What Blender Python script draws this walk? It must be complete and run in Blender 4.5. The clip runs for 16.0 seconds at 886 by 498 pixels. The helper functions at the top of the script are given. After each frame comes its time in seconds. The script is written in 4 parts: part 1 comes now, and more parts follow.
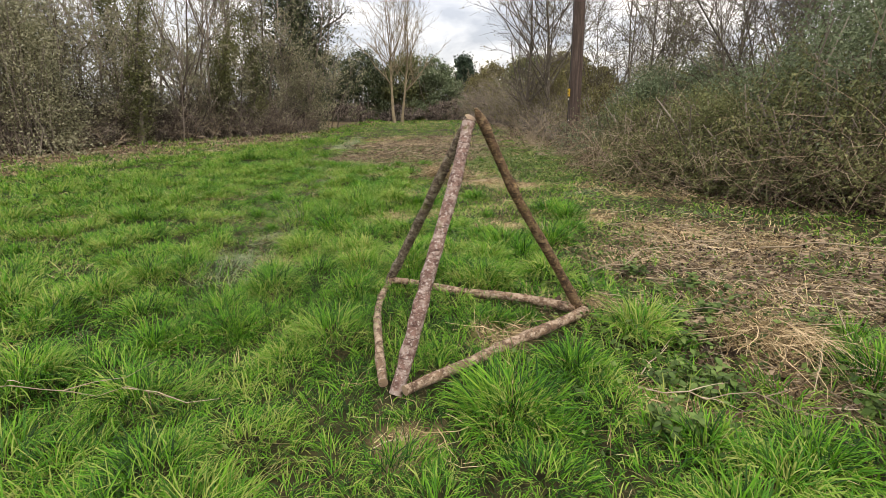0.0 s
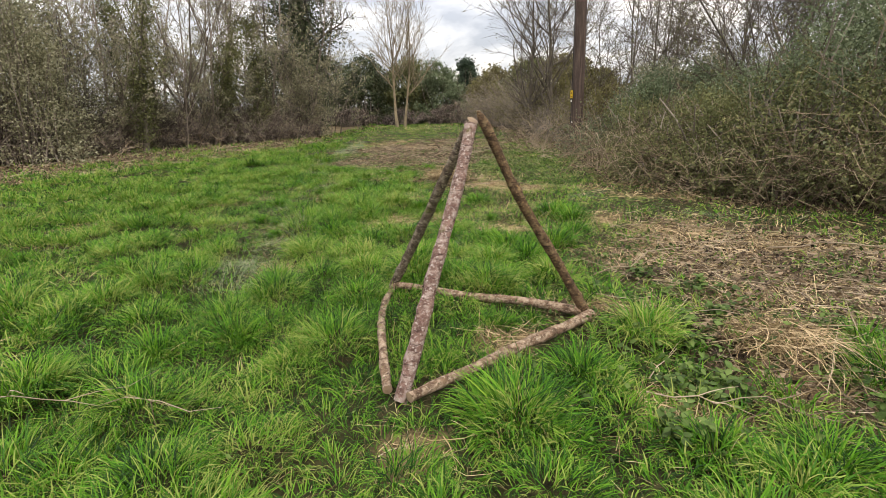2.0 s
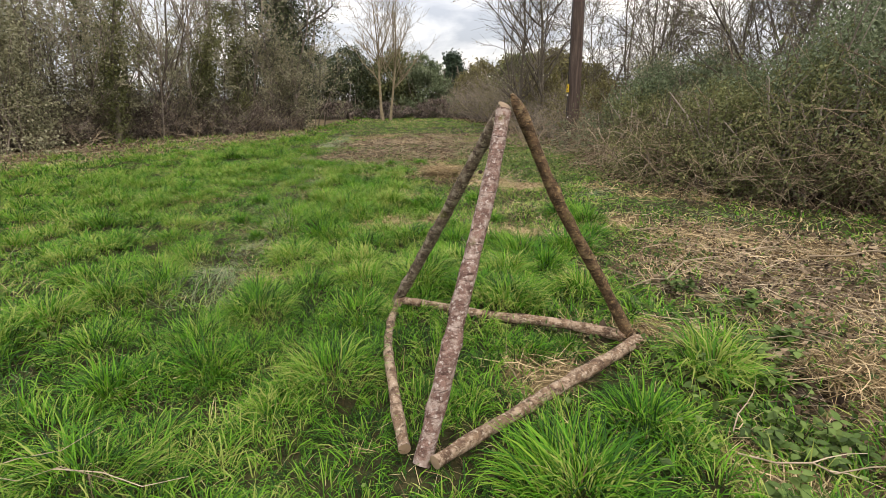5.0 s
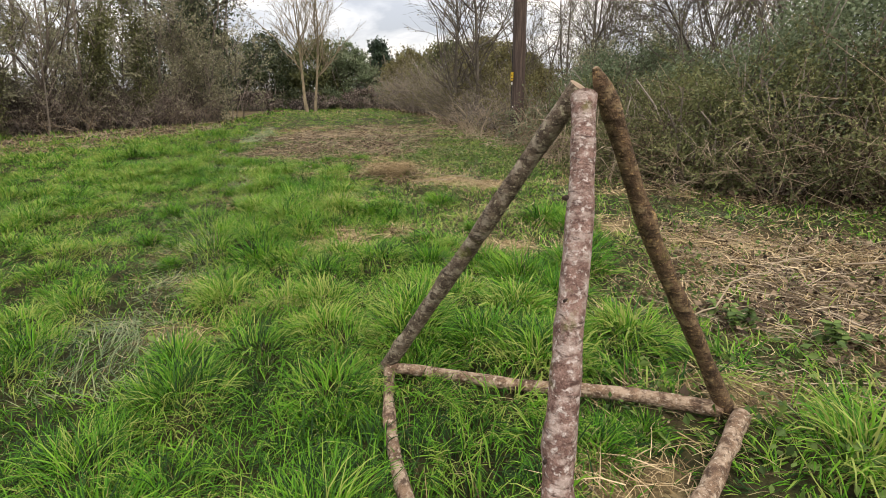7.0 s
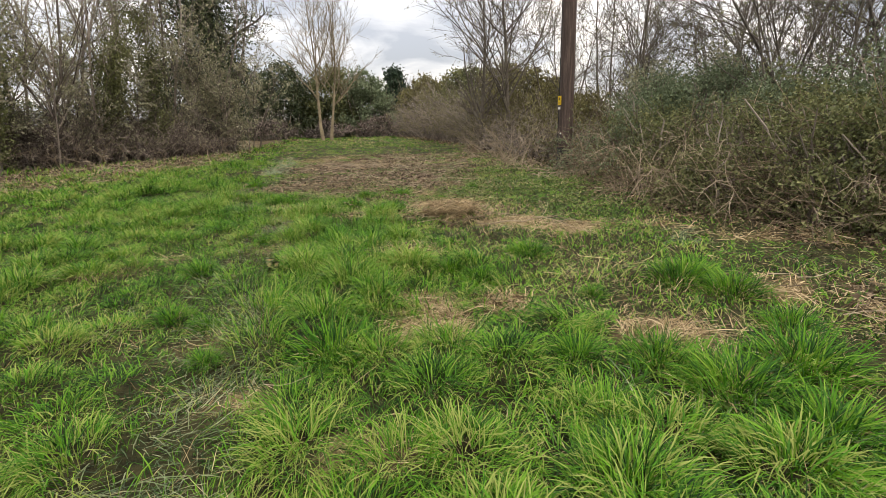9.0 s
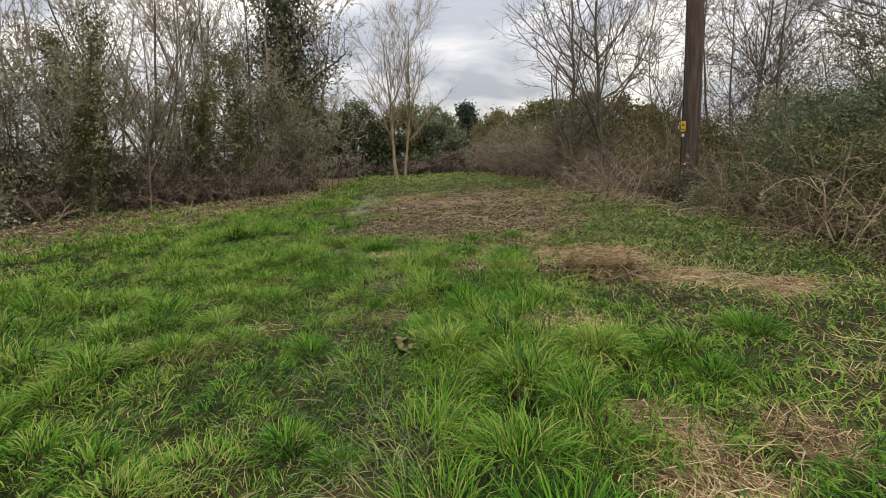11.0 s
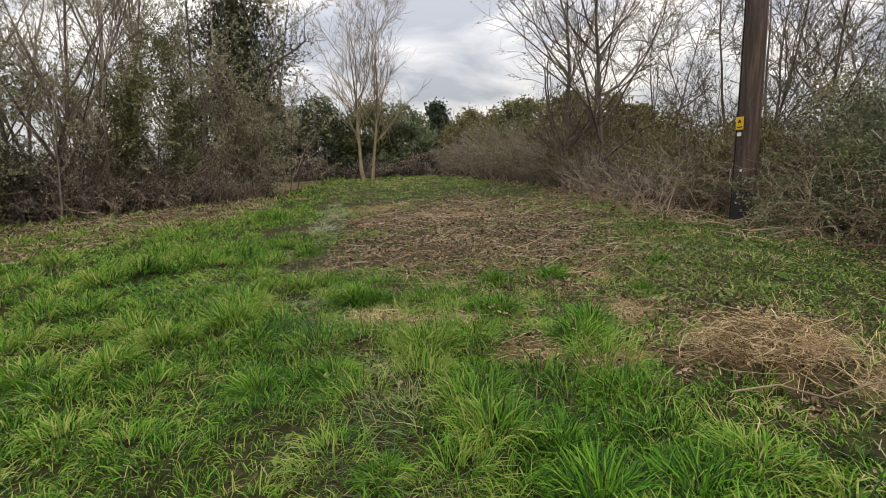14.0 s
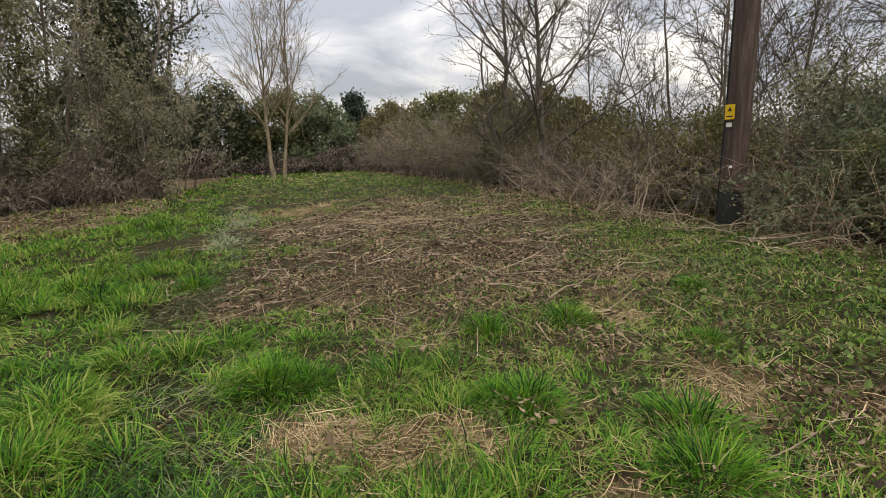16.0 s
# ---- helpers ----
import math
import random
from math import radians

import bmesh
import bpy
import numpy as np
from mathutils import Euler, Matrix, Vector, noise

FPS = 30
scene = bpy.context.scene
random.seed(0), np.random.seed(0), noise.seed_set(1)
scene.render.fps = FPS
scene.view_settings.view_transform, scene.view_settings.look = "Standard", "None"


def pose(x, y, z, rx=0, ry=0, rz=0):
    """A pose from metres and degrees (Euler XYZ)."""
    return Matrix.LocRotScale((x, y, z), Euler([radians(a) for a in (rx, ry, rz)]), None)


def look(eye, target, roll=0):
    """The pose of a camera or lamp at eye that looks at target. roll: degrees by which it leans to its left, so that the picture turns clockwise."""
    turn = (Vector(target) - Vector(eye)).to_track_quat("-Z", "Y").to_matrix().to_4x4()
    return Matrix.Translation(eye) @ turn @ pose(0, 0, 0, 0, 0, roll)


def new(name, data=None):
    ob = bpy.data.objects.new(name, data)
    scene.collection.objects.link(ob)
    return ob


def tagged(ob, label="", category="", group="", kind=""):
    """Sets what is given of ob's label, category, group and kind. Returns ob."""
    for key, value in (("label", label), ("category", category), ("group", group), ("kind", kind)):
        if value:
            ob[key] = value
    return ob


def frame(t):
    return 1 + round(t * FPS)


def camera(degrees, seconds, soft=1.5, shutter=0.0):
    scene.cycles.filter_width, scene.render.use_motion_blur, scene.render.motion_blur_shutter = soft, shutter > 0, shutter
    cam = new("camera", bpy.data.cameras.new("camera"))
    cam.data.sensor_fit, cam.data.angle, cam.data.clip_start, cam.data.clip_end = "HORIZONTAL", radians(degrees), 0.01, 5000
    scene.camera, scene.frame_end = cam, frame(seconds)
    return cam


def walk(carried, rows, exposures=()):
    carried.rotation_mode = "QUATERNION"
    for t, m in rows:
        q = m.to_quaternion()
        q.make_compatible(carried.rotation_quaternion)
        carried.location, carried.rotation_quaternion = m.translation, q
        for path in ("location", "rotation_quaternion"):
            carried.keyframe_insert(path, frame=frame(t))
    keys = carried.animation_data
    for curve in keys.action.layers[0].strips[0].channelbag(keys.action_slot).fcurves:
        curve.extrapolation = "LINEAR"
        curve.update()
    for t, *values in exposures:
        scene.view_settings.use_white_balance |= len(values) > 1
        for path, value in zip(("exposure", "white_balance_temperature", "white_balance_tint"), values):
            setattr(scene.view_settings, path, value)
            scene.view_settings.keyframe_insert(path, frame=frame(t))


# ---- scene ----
cam = camera(82.8, 16.0, soft=0.85)
METRES, EYE, TILT, LEAN, TURN = 9.8, 1.52, 0.0, 0.0, 2.8
ROWS = [
    (0.0, 0.0, 0.0, 0.0, -0.32, -16.51, 1.07),
    (0.5, 0.0001, -0.0017, 0.0009, -0.23, -15.74, 0.96),
    (1.0, -0.0, -0.0015, 0.001, 0.34, -15.08, 1.18),
    (1.5, 0.0006, 0.0013, 0.0002, 0.41, -15.35, 1.37),
    (2.0, 0.0005, 0.0032, -0.0003, -0.03, -16.13, 1.84),
    (2.5, -0.0004, 0.0048, -0.0009, -0.18, -16.74, 2.01),
    (3.0, -0.0007, 0.0076, -0.0009, -0.35, -16.69, 1.95),
    (3.5, -0.0002, 0.0164, -0.0028, -0.44, -16.67, 1.13),
    (6.0, -0.0375, 0.1142, -0.0075, -5.94, -16.77, 1.64),
    (6.5, -0.0418, 0.1429, -0.0072, -10.15, -17.34, 1.37),
    (7.0, -0.0568, 0.1786, -0.0109, -10.23, -17.84, 0.93),
    (7.5, -0.064, 0.2158, -0.0102, -11.7, -17.23, 0.15),
    (8.0, -0.0695, 0.2536, -0.0096, -10.61, -16.54, -0.08),
    (8.5, -0.0959, 0.2916, -0.0131, -9.76, -16.07, 0.63),
    (9.0, -0.1181, 0.3287, -0.0118, -9.54, -14.96, 1.61),
    (9.5, -0.1352, 0.3679, -0.0097, -7.89, -12.59, 2.82),
    (10.0, -0.1559, 0.4037, -0.0121, -6.08, -10.89, 3.06),
    (12.5, -0.2058, 0.6005, -0.0152, 0.03, -10.81, 3.22),
    (13.0, -0.2069, 0.6517, -0.0167, -3.05, -10.04, 3.06),
    (13.5, -0.2178, 0.7004, -0.0173, -6.0, -10.96, 2.74),
    (14.0, -0.2288, 0.745, -0.013, -6.92, -10.81, 2.55),
    (14.5, -0.2298, 0.8046, -0.0179, -6.69, -10.94, 2.03),
    (15.0, -0.2331, 0.8427, -0.0149, -6.23, -11.06, 1.94),
    (15.5, -0.2399, 0.8995, -0.0152, -9.88, -11.21, 2.15),
    (16.0, -0.2397, 0.9481, -0.0188, -16.47, -11.63, 2.07),
]
walk(cam, [(t, pose(0, 0, EYE, TILT, LEAN, TURN) @ pose(METRES * x, METRES * y, METRES * z, 90 + pitch, roll, yaw)) for t, x, y, z, yaw, pitch, roll in ROWS],
     exposures=[(0, 0.55, 6900, 13), (3.5, 0.53, 6900, 13), (7, 0.52, 6900, 13), (9, 0.44, 6900, 13), (9.5, 0.25, 6900, 13), (10, 0.12, 6900, 13), (12.5, 0.06, 6900, 13), (13, -0.12, 6900, 13), (13.5, 0.02, 6900, 13), (14, 0.1, 6900, 13), (14.5, 0.1, 6900, 13), (15, 0.12, 6900, 13), (16, 0.06, 6900, 13)])

# ---- world, sun ----
world = bpy.data.worlds.new("overcast_sky")
scene.world = world
world.use_nodes = True
SUN_EL, SUN_AZ = radians(52), radians(160)


def sky_nodes():
    nt = world.node_tree
    nt.nodes.clear()
    N, L = nt.nodes.new, nt.links.new
    out, bg = N("ShaderNodeOutputWorld"), N("ShaderNodeBackground")
    tc, sep = N("ShaderNodeTexCoord"), N("ShaderNodeSeparateXYZ")
    L(tc.outputs["Generated"], sep.inputs[0])
    up = N("ShaderNodeMath"); up.operation = "MAXIMUM"; up.inputs[1].default_value = 0.0
    L(sep.outputs["Z"], up.inputs[0])
    den = N("ShaderNodeMath"); den.operation = "ADD"; den.inputs[1].default_value = 0.32
    L(up.outputs[0], den.inputs[0])
    flat = N("ShaderNodeVectorMath"); flat.operation = "DIVIDE"
    comb = N("ShaderNodeCombineXYZ")
    for i in range(3):
        L(den.outputs[0], comb.inputs[i])
    L(tc.outputs["Generated"], flat.inputs[0]); L(comb.outputs[0], flat.inputs[1])
    n1 = N("ShaderNodeTexNoise"); n1.inputs["Scale"].default_value = 1.7; n1.inputs["Detail"].default_value = 7; n1.inputs["Roughness"].default_value = 0.52
    n1.inputs["Distortion"].default_value = 0.5
    L(flat.outputs[0], n1.inputs["Vector"])
    ramp = N("ShaderNodeValToRGB")
    cr = ramp.color_ramp
    cr.elements[0].position, cr.elements[0].color = 0.40, (0.36, 0.39, 0.44, 1)
    cr.elements[1].position, cr.elements[1].color = 0.61, (0.88, 0.86, 0.82, 1)
    e = cr.elements.new(0.5); e.color = (0.56, 0.58, 0.61, 1)
    L(n1.outputs["Fac"], ramp.inputs[0])
    nish = N("ShaderNodeTexSky"); nish.sky_type = "NISHITA"; nish.sun_disc = False
    nish.sun_elevation, nish.sun_rotation = SUN_EL, SUN_AZ
    blue = N("ShaderNodeVectorMath"); blue.operation = "SCALE"; blue.inputs["Scale"].default_value = 0.1
    L(nish.outputs[0], blue.inputs[0])
    mix = N("ShaderNodeMix"); mix.data_type = "RGBA"; mix.inputs[0].default_value = 0.88
    L(blue.outputs[0], mix.inputs[6]); L(ramp.outputs[0], mix.inputs[7])
    # an overcast sky is about three times as bright overhead as at the horizon
    grow = N("ShaderNodeMath"); grow.operation = "MULTIPLY_ADD"
    grow.inputs[1].default_value, grow.inputs[2].default_value = 2.7, 0.92
    L(up.outputs[0], grow.inputs[0])
    L(mix.outputs[2], bg.inputs["Color"]); L(grow.outputs[0], bg.inputs["Strength"])
    L(bg.outputs[0], out.inputs[0])


sky_nodes()
sun_data = bpy.data.lights.new("sun", "SUN")
sun_data.energy, sun_data.angle, sun_data.color = 1.5, radians(14), (1.0, 0.93, 0.82)
sun = new("sun", sun_data)
sun.matrix_world = look((0, 0, 40), (-40 * math.cos(SUN_EL) * math.sin(SUN_AZ), -40 * math.cos(SUN_EL) * math.cos(SUN_AZ), 40 - 40 * math.sin(SUN_EL)))
scene.view_settings.exposure = 0.0


# ---- materials ----
def material(name, colours, scale=4.0, rough=0.8, island=0.0, bump=0.0, bump_scale=60.0, translucent=0.0, stretch=(1, 1, 1), fine=0.0, spec=0.3, lo=0.25, hi=0.75):
    """Colour from noise over a ramp; island shifts it from piece to piece; fine adds a second, small noise."""
    m = bpy.data.materials.new(name)
    m.use_nodes = True
    nt = m.node_tree
    N, L = nt.nodes.new, nt.links.new
    b = nt.nodes["Principled BSDF"]
    b.inputs["Roughness"].default_value = rough
    b.inputs["Specular IOR Level"].default_value = spec
    tc, mp = N("ShaderNodeTexCoord"), N("ShaderNodeMapping")
    mp.inputs["Scale"].default_value = stretch
    L(tc.outputs["Object"], mp.inputs[0])
    nz = N("ShaderNodeTexNoise"); nz.inputs["Scale"].default_value = scale; nz.inputs["Detail"].default_value = 5
    L(mp.outputs[0], nz.inputs["Vector"])
    value = nz.outputs["Fac"]
    if fine:
        n2 = N("ShaderNodeTexNoise"); n2.inputs["Scale"].default_value = scale * 9; n2.inputs["Detail"].default_value = 4
        L(mp.outputs[0], n2.inputs["Vector"])
        f = N("ShaderNodeMath"); f.operation = "MULTIPLY_ADD"; f.inputs[1].default_value = fine
        s = N("ShaderNodeMath"); s.operation = "SUBTRACT"; s.inputs[1].default_value = 0.5
        L(n2.outputs["Fac"], s.inputs[0]); L(s.outputs[0], f.inputs[0]); L(value, f.inputs[2])
        value = f.outputs[0]
    if island:
        g = N("ShaderNodeNewGeometry")
        s = N("ShaderNodeMath"); s.operation = "SUBTRACT"; s.inputs[1].default_value = 0.5
        f = N("ShaderNodeMath"); f.operation = "MULTIPLY_ADD"; f.inputs[1].default_value = island
        L(g.outputs["Random Per Island"], s.inputs[0]); L(s.outputs[0], f.inputs[0]); L(value, f.inputs[2])
        value = f.outputs[0]
    ramp = N("ShaderNodeValToRGB")
    cr = ramp.color_ramp
    while len(cr.elements) < len(colours):
        cr.elements.new(0.5)
    for i, c in enumerate(colours):
        cr.elements[i].position = lo + (hi - lo) * i / (len(colours) - 1)
        cr.elements[i].color = (*c, 1)
    L(value, ramp.inputs[0])
    L(ramp.outputs[0], b.inputs["Base Color"])
    if bump:
        n3 = N("ShaderNodeTexNoise"); n3.inputs["Scale"].default_value = bump_scale; n3.inputs["Detail"].default_value = 6
        L(mp.outputs[0], n3.inputs["Vector"])
        bp = N("ShaderNodeBump"); bp.inputs["Strength"].default_value = bump; bp.inputs["Distance"].default_value = 0.01
        L(n3.outputs["Fac"], bp.inputs["Height"]); L(bp.outputs[0], b.inputs["Normal"])
    if translucent:
        t = N("ShaderNodeBsdfTranslucent"); mx = N("ShaderNodeMixShader"); mx.inputs[0].default_value = translucent
        L(ramp.outputs[0], t.inputs[0]); L(b.outputs[0], mx.inputs[1]); L(t.outputs[0], mx.inputs[2])
        L(mx.outputs[0], nt.nodes["Material Output"].inputs[0])
    return m


def blade_material(name, colours, rough=0.6, spec=0.16, translucent=0.25):
    """Grass: colour by the tuft's own tone with meadow shade painted in, a slow noise and each blade."""
    m = material(name, colours, 1.3, rough, island=0.72, translucent=translucent, spec=spec, lo=0.2, hi=0.8)
    nt = m.node_tree
    N, L = nt.nodes.new, nt.links.new
    ramp = [n for n in nt.nodes if n.bl_idname == "ShaderNodeValToRGB"][0]
    old = ramp.inputs[0].links[0].from_socket
    a = N("ShaderNodeAttribute"); a.attribute_name = "tone"
    f = N("ShaderNodeMath"); f.operation = "MULTIPLY_ADD"; f.inputs[1].default_value = 0.42
    L(a.outputs["Fac"], f.inputs[0]); L(old, f.inputs[2]); L(f.outputs[0], ramp.inputs[0])
    return m


GRASS = blade_material("grass_blades", [(0.012, 0.034, 0.006), (0.03, 0.094, 0.008), (0.054, 0.162, 0.010), (0.09, 0.235, 0.011), (0.135, 0.27, 0.02), (0.25, 0.29, 0.07)])
TUSSOCK = blade_material("tussock_blades", [(0.014, 0.045, 0.008), (0.034, 0.115, 0.009), (0.064, 0.19, 0.011), (0.105, 0.26, 0.014), (0.175, 0.29, 0.03)])
TRODDEN = blade_material("trodden_blades", [(0.035, 0.06, 0.022), (0.08, 0.115, 0.045), (0.135, 0.175, 0.075), (0.25, 0.26, 0.14)], 0.5, 0.3, 0.15)
STRAW = material("dead_straw", [(0.085, 0.055, 0.026), (0.20, 0.14, 0.066), (0.34, 0.25, 0.13), (0.52, 0.40, 0.235)], 1.5, 0.75, island=0.8, translucent=0.15, spec=0.2)
LITTER = material("dead_leaves", [(0.028, 0.019, 0.012), (0.075, 0.05, 0.03), (0.15, 0.105, 0.065), (0.27, 0.2, 0.13)], 2.0, 0.85, island=0.7, spec=0.2)
STEM = material("dead_stems", [(0.09, 0.062, 0.04), (0.19, 0.145, 0.095), (0.37, 0.295, 0.205)], 1.5, 0.8, island=0.7)
HEDGEWOOD = material("hedge_canes", [(0.042, 0.033, 0.028), (0.09, 0.072, 0.06), (0.165, 0.132, 0.11), (0.27, 0.22, 0.18)], 0.7, 0.9, island=0.7, spec=0.15)
TWIG = material("hedge_twigs", [(0.085, 0.07, 0.055), (0.18, 0.148, 0.12), (0.31, 0.26, 0.215)], 0.7, 0.85, island=0.6, spec=0.2)
CANE = material("bramble_canes", [(0.055, 0.034, 0.022), (0.12, 0.085, 0.055), (0.27, 0.205, 0.135)], 0.9, 0.75, island=0.8, spec=0.25)
BARK = material("tree_bark", [(0.055, 0.046, 0.036), (0.10, 0.085, 0.066), (0.17, 0.145, 0.11)], 3.0, 0.9, island=0.3, bump=0.6, bump_scale=40)
ASHBARK = material("pale_bark", [(0.12, 0.098, 0.062), (0.21, 0.168, 0.105), (0.31, 0.25, 0.155)], 2.0, 0.9, bump=0.5, bump_scale=40)
BUD = material("budding_leaves", [(0.15, 0.15, 0.085), (0.26, 0.252, 0.145), (0.42, 0.40, 0.265)], 0.8, 0.7, island=0.7, translucent=0.4, spec=0.2)
OLIVE = material("thicket_leaves", [(0.055, 0.063, 0.026), (0.10, 0.11, 0.042), (0.16, 0.166, 0.066), (0.22, 0.215, 0.09)], 0.7, 0.7, island=0.4, translucent=0.25, spec=0.2)
SCRUBBUD = material("scrub_buds", [(0.085, 0.076, 0.03), (0.155, 0.14, 0.055), (0.245, 0.222, 0.098)], 0.7, 0.7, island=0.5, translucent=0.3, spec=0.15)
BRAMBLE = material("bramble_leaves", [(0.07, 0.092, 0.048), (0.13, 0.162, 0.085), (0.21, 0.245, 0.14)], 0.9, 0.7, island=0.4, translucent=0.35, spec=0.25)
IVY = material("ivy_leaves", [(0.026, 0.036, 0.014), (0.05, 0.066, 0.025), (0.10, 0.115, 0.052)], 0.8, 0.5, island=0.7, translucent=0.1, spec=0.3)
DOCK = material("dock_leaves", [(0.02, 0.032, 0.009), (0.05, 0.075, 0.02), (0.10, 0.115, 0.04), (0.17, 0.11, 0.05)], 14.0, 0.75, island=0.7, bump=0.5, bump_scale=50, spec=0.15)
DARKLEAF = material("holly_leaves", [(0.012, 0.025, 0.012), (0.022, 0.042, 0.02), (0.04, 0.065, 0.033)], 0.8, 0.5, island=0.7, spec=0.3)
NETTLE = material("nettle_leaves", [(0.035, 0.06, 0.014), (0.075, 0.125, 0.026), (0.14, 0.20, 0.05)], 6.0, 0.6, island=0.6, translucent=0.25, spec=0.2)


# ---- noise and mesh helpers ----
rng = np.random.default_rng(7)


def hash2(i, j, k=0):
    v = np.sin(i * 127.1 + j * 311.7 + k * 74.7) * 43758.5453
    return v - np.floor(v)


def vnoise(x, y, k=0):
    i, j = np.floor(x), np.floor(y)
    u, v = x - i, y - j
    u, v = u * u * (3 - 2 * u), v * v * (3 - 2 * v)
    a, b, c, d = hash2(i, j, k), hash2(i + 1, j, k), hash2(i, j + 1, k), hash2(i + 1, j + 1, k)
    return (a * (1 - u) + b * u) * (1 - v) + (c * (1 - u) + d * u) * v


def fbm(x, y, k=0, octaves=4):
    s, a, t = 0, 0.5, 0
    for o in range(octaves):
        s, t = s + a * vnoise(x * 2 ** o, y * 2 ** o, k + o), t + a
        a *= 0.5
    return s / t


def tuft_cells(x, y, cell, k):
    """The nearest centre of a jittered grid: the way to it, the distance and its own random number."""
    gi, gj = np.floor(x / cell), np.floor(y / cell)
    best, bx, by, br = np.full(x.shape, 9e9), np.zeros_like(x), np.zeros_like(x), np.zeros_like(x)
    for di in (-1, 0, 1):
        for dj in (-1, 0, 1):
            i, j = gi + di, gj + dj
            cx, cy = (i + 0.1 + 0.8 * hash2(i, j, k)) * cell, (j + 0.1 + 0.8 * hash2(i, j, k + 5)) * cell
            d = np.hypot(x - cx, y - cy)
            m = d < best
            best, bx, by, br = np.where(m, d, best), np.where(m, x - cx, bx), np.where(m, y - cy, by), np.where(m, hash2(i, j, k + 9), br)
    return bx, by, best, br


def mesh_of(name, verts, quads=None, tris=None, smooth=False):
    me = bpy.data.meshes.new(name)
    verts = np.asarray(verts, dtype=np.float32).reshape(-1, 3)
    quads = np.zeros((0, 4), int) if quads is None else np.asarray(quads).reshape(-1, 4)
    tris = np.zeros((0, 3), int) if tris is None else np.asarray(tris).reshape(-1, 3)
    loops = np.concatenate([quads.ravel(), tris.ravel()]).astype(np.int32)
    starts = np.concatenate([np.arange(len(quads)) * 4, len(quads) * 4 + np.arange(len(tris)) * 3]).astype(np.int32)
    me.vertices.add(len(verts)); me.loops.add(len(loops)); me.polygons.add(len(starts))
    me.vertices.foreach_set("co", verts.ravel())
    me.loops.foreach_set("vertex_index", loops)
    me.polygons.foreach_set("loop_start", starts)
    me.update(calc_edges=True)
    me.polygons.foreach_set("use_smooth", np.full(len(starts), smooth, dtype=bool))
    return me


def part(name, me, mat, parent=None, label="", kind=""):
    me.materials.append(mat)
    ob = new(name, me)
    if parent is not None:
        ob.parent = parent
    return tagged(ob, label, kind=kind)


def thing(name, at, label, category, group="", kind=""):
    ob = new(name)
    ob.location = at
    ob.empty_display_size = 0.1
    return tagged(ob, label, category, group, kind)


def tubes(P, R, sides=3):
    """Tubes along N paths of K points: vertices and quads."""
    P, R = np.asarray(P, float), np.asarray(R, float)
    n, k, _ = P.shape
    T = np.gradient(P, axis=1)
    T /= np.linalg.norm(T, axis=2, keepdims=True) + 1e-9
    ref = np.where(np.abs(T[..., 2:3]) > 0.9, np.array([1.0, 0, 0]), np.array([0, 0, 1.0]))
    ref = np.repeat(ref[:, k // 2:k // 2 + 1], k, axis=1)
    A = np.cross(T, ref); A /= np.linalg.norm(A, axis=2, keepdims=True) + 1e-9
    B = np.cross(T, A)
    ang = np.arange(sides) * 2 * np.pi / sides
    V = P[:, :, None] + R[:, :, None, None] * (A[:, :, None] * np.cos(ang)[:, None] + B[:, :, None] * np.sin(ang)[:, None])
    idx = np.arange(n * k * sides).reshape(n, k, sides)
    nxt = np.roll(idx, -1, axis=2)
    Q = np.stack([idx[:, :-1], nxt[:, :-1], nxt[:, 1:], idx[:, 1:]], axis=-1)
    return V.reshape(-1, 3), Q.reshape(-1, 4)


def join(pieces):
    V, Q, o = [], [], 0
    for v, q in pieces:
        V.append(v); Q.append(q + o); o += len(v)
    return np.concatenate(V), np.concatenate(Q)


def unit(v):
    return v / (np.linalg.norm(v, axis=-1, keepdims=True) + 1e-9)


def leaves(P, size, r, flat=0.0, long=1.5, plain=True):
    """A folded, pointed leaf of two triangles a side at every point: vertices and triangles."""
    n = len(P)
    d = unit(r.normal(size=(n, 3)) * (1, 1, 1 - 0.8 * flat))
    w = unit(np.cross(d, unit(r.normal(size=(n, 3)) * (1 - flat, 1 - flat, 1) + (0, 0, flat))))
    nn = np.cross(d, w)
    s = (size * r.uniform(0.6, 1.3, n))[:, None]
    V = np.stack([P - d * s * long * 0.5, P + w * s * 0.5 + nn * s * 0.12, P + d * s * long * 0.5, P - w * s * 0.5 + nn * s * 0.12], axis=1)
    if plain:  # foliage that stands off: one pointed triangle a leaf
        V = np.stack([P - d * s * long * 0.55 - w * s * 0.5, P - d * s * long * 0.45 + w * s * 0.6 + nn * s * 0.2, P + d * s * long * 0.6], axis=1)
        return V.reshape(-1, 3), np.arange(n)[:, None] * 3 + np.array([0, 1, 2])
    i = np.arange(n)[:, None] * 4
    T = np.concatenate([i + np.array([0, 1, 2]), i + np.array([0, 2, 3])])
    return V.reshape(-1, 3), T


def along(P, R, r, n, lo=0.2, hi=1.0):
    """n random places on N paths: place, way and radius there."""
    N, K, _ = P.shape
    i = r.integers(0, N, n)
    f = r.uniform(lo, hi, n) * (K - 1)
    a = np.clip(f.astype(int), 0, K - 2)
    u = (f - a)[:, None]
    p = P[i, a] * (1 - u) + P[i, a + 1] * u
    return p, unit(P[i, a + 1] - P[i, a]), R[i, a] * (1 - u[:, 0]) + R[i, a + 1] * u[:, 0]


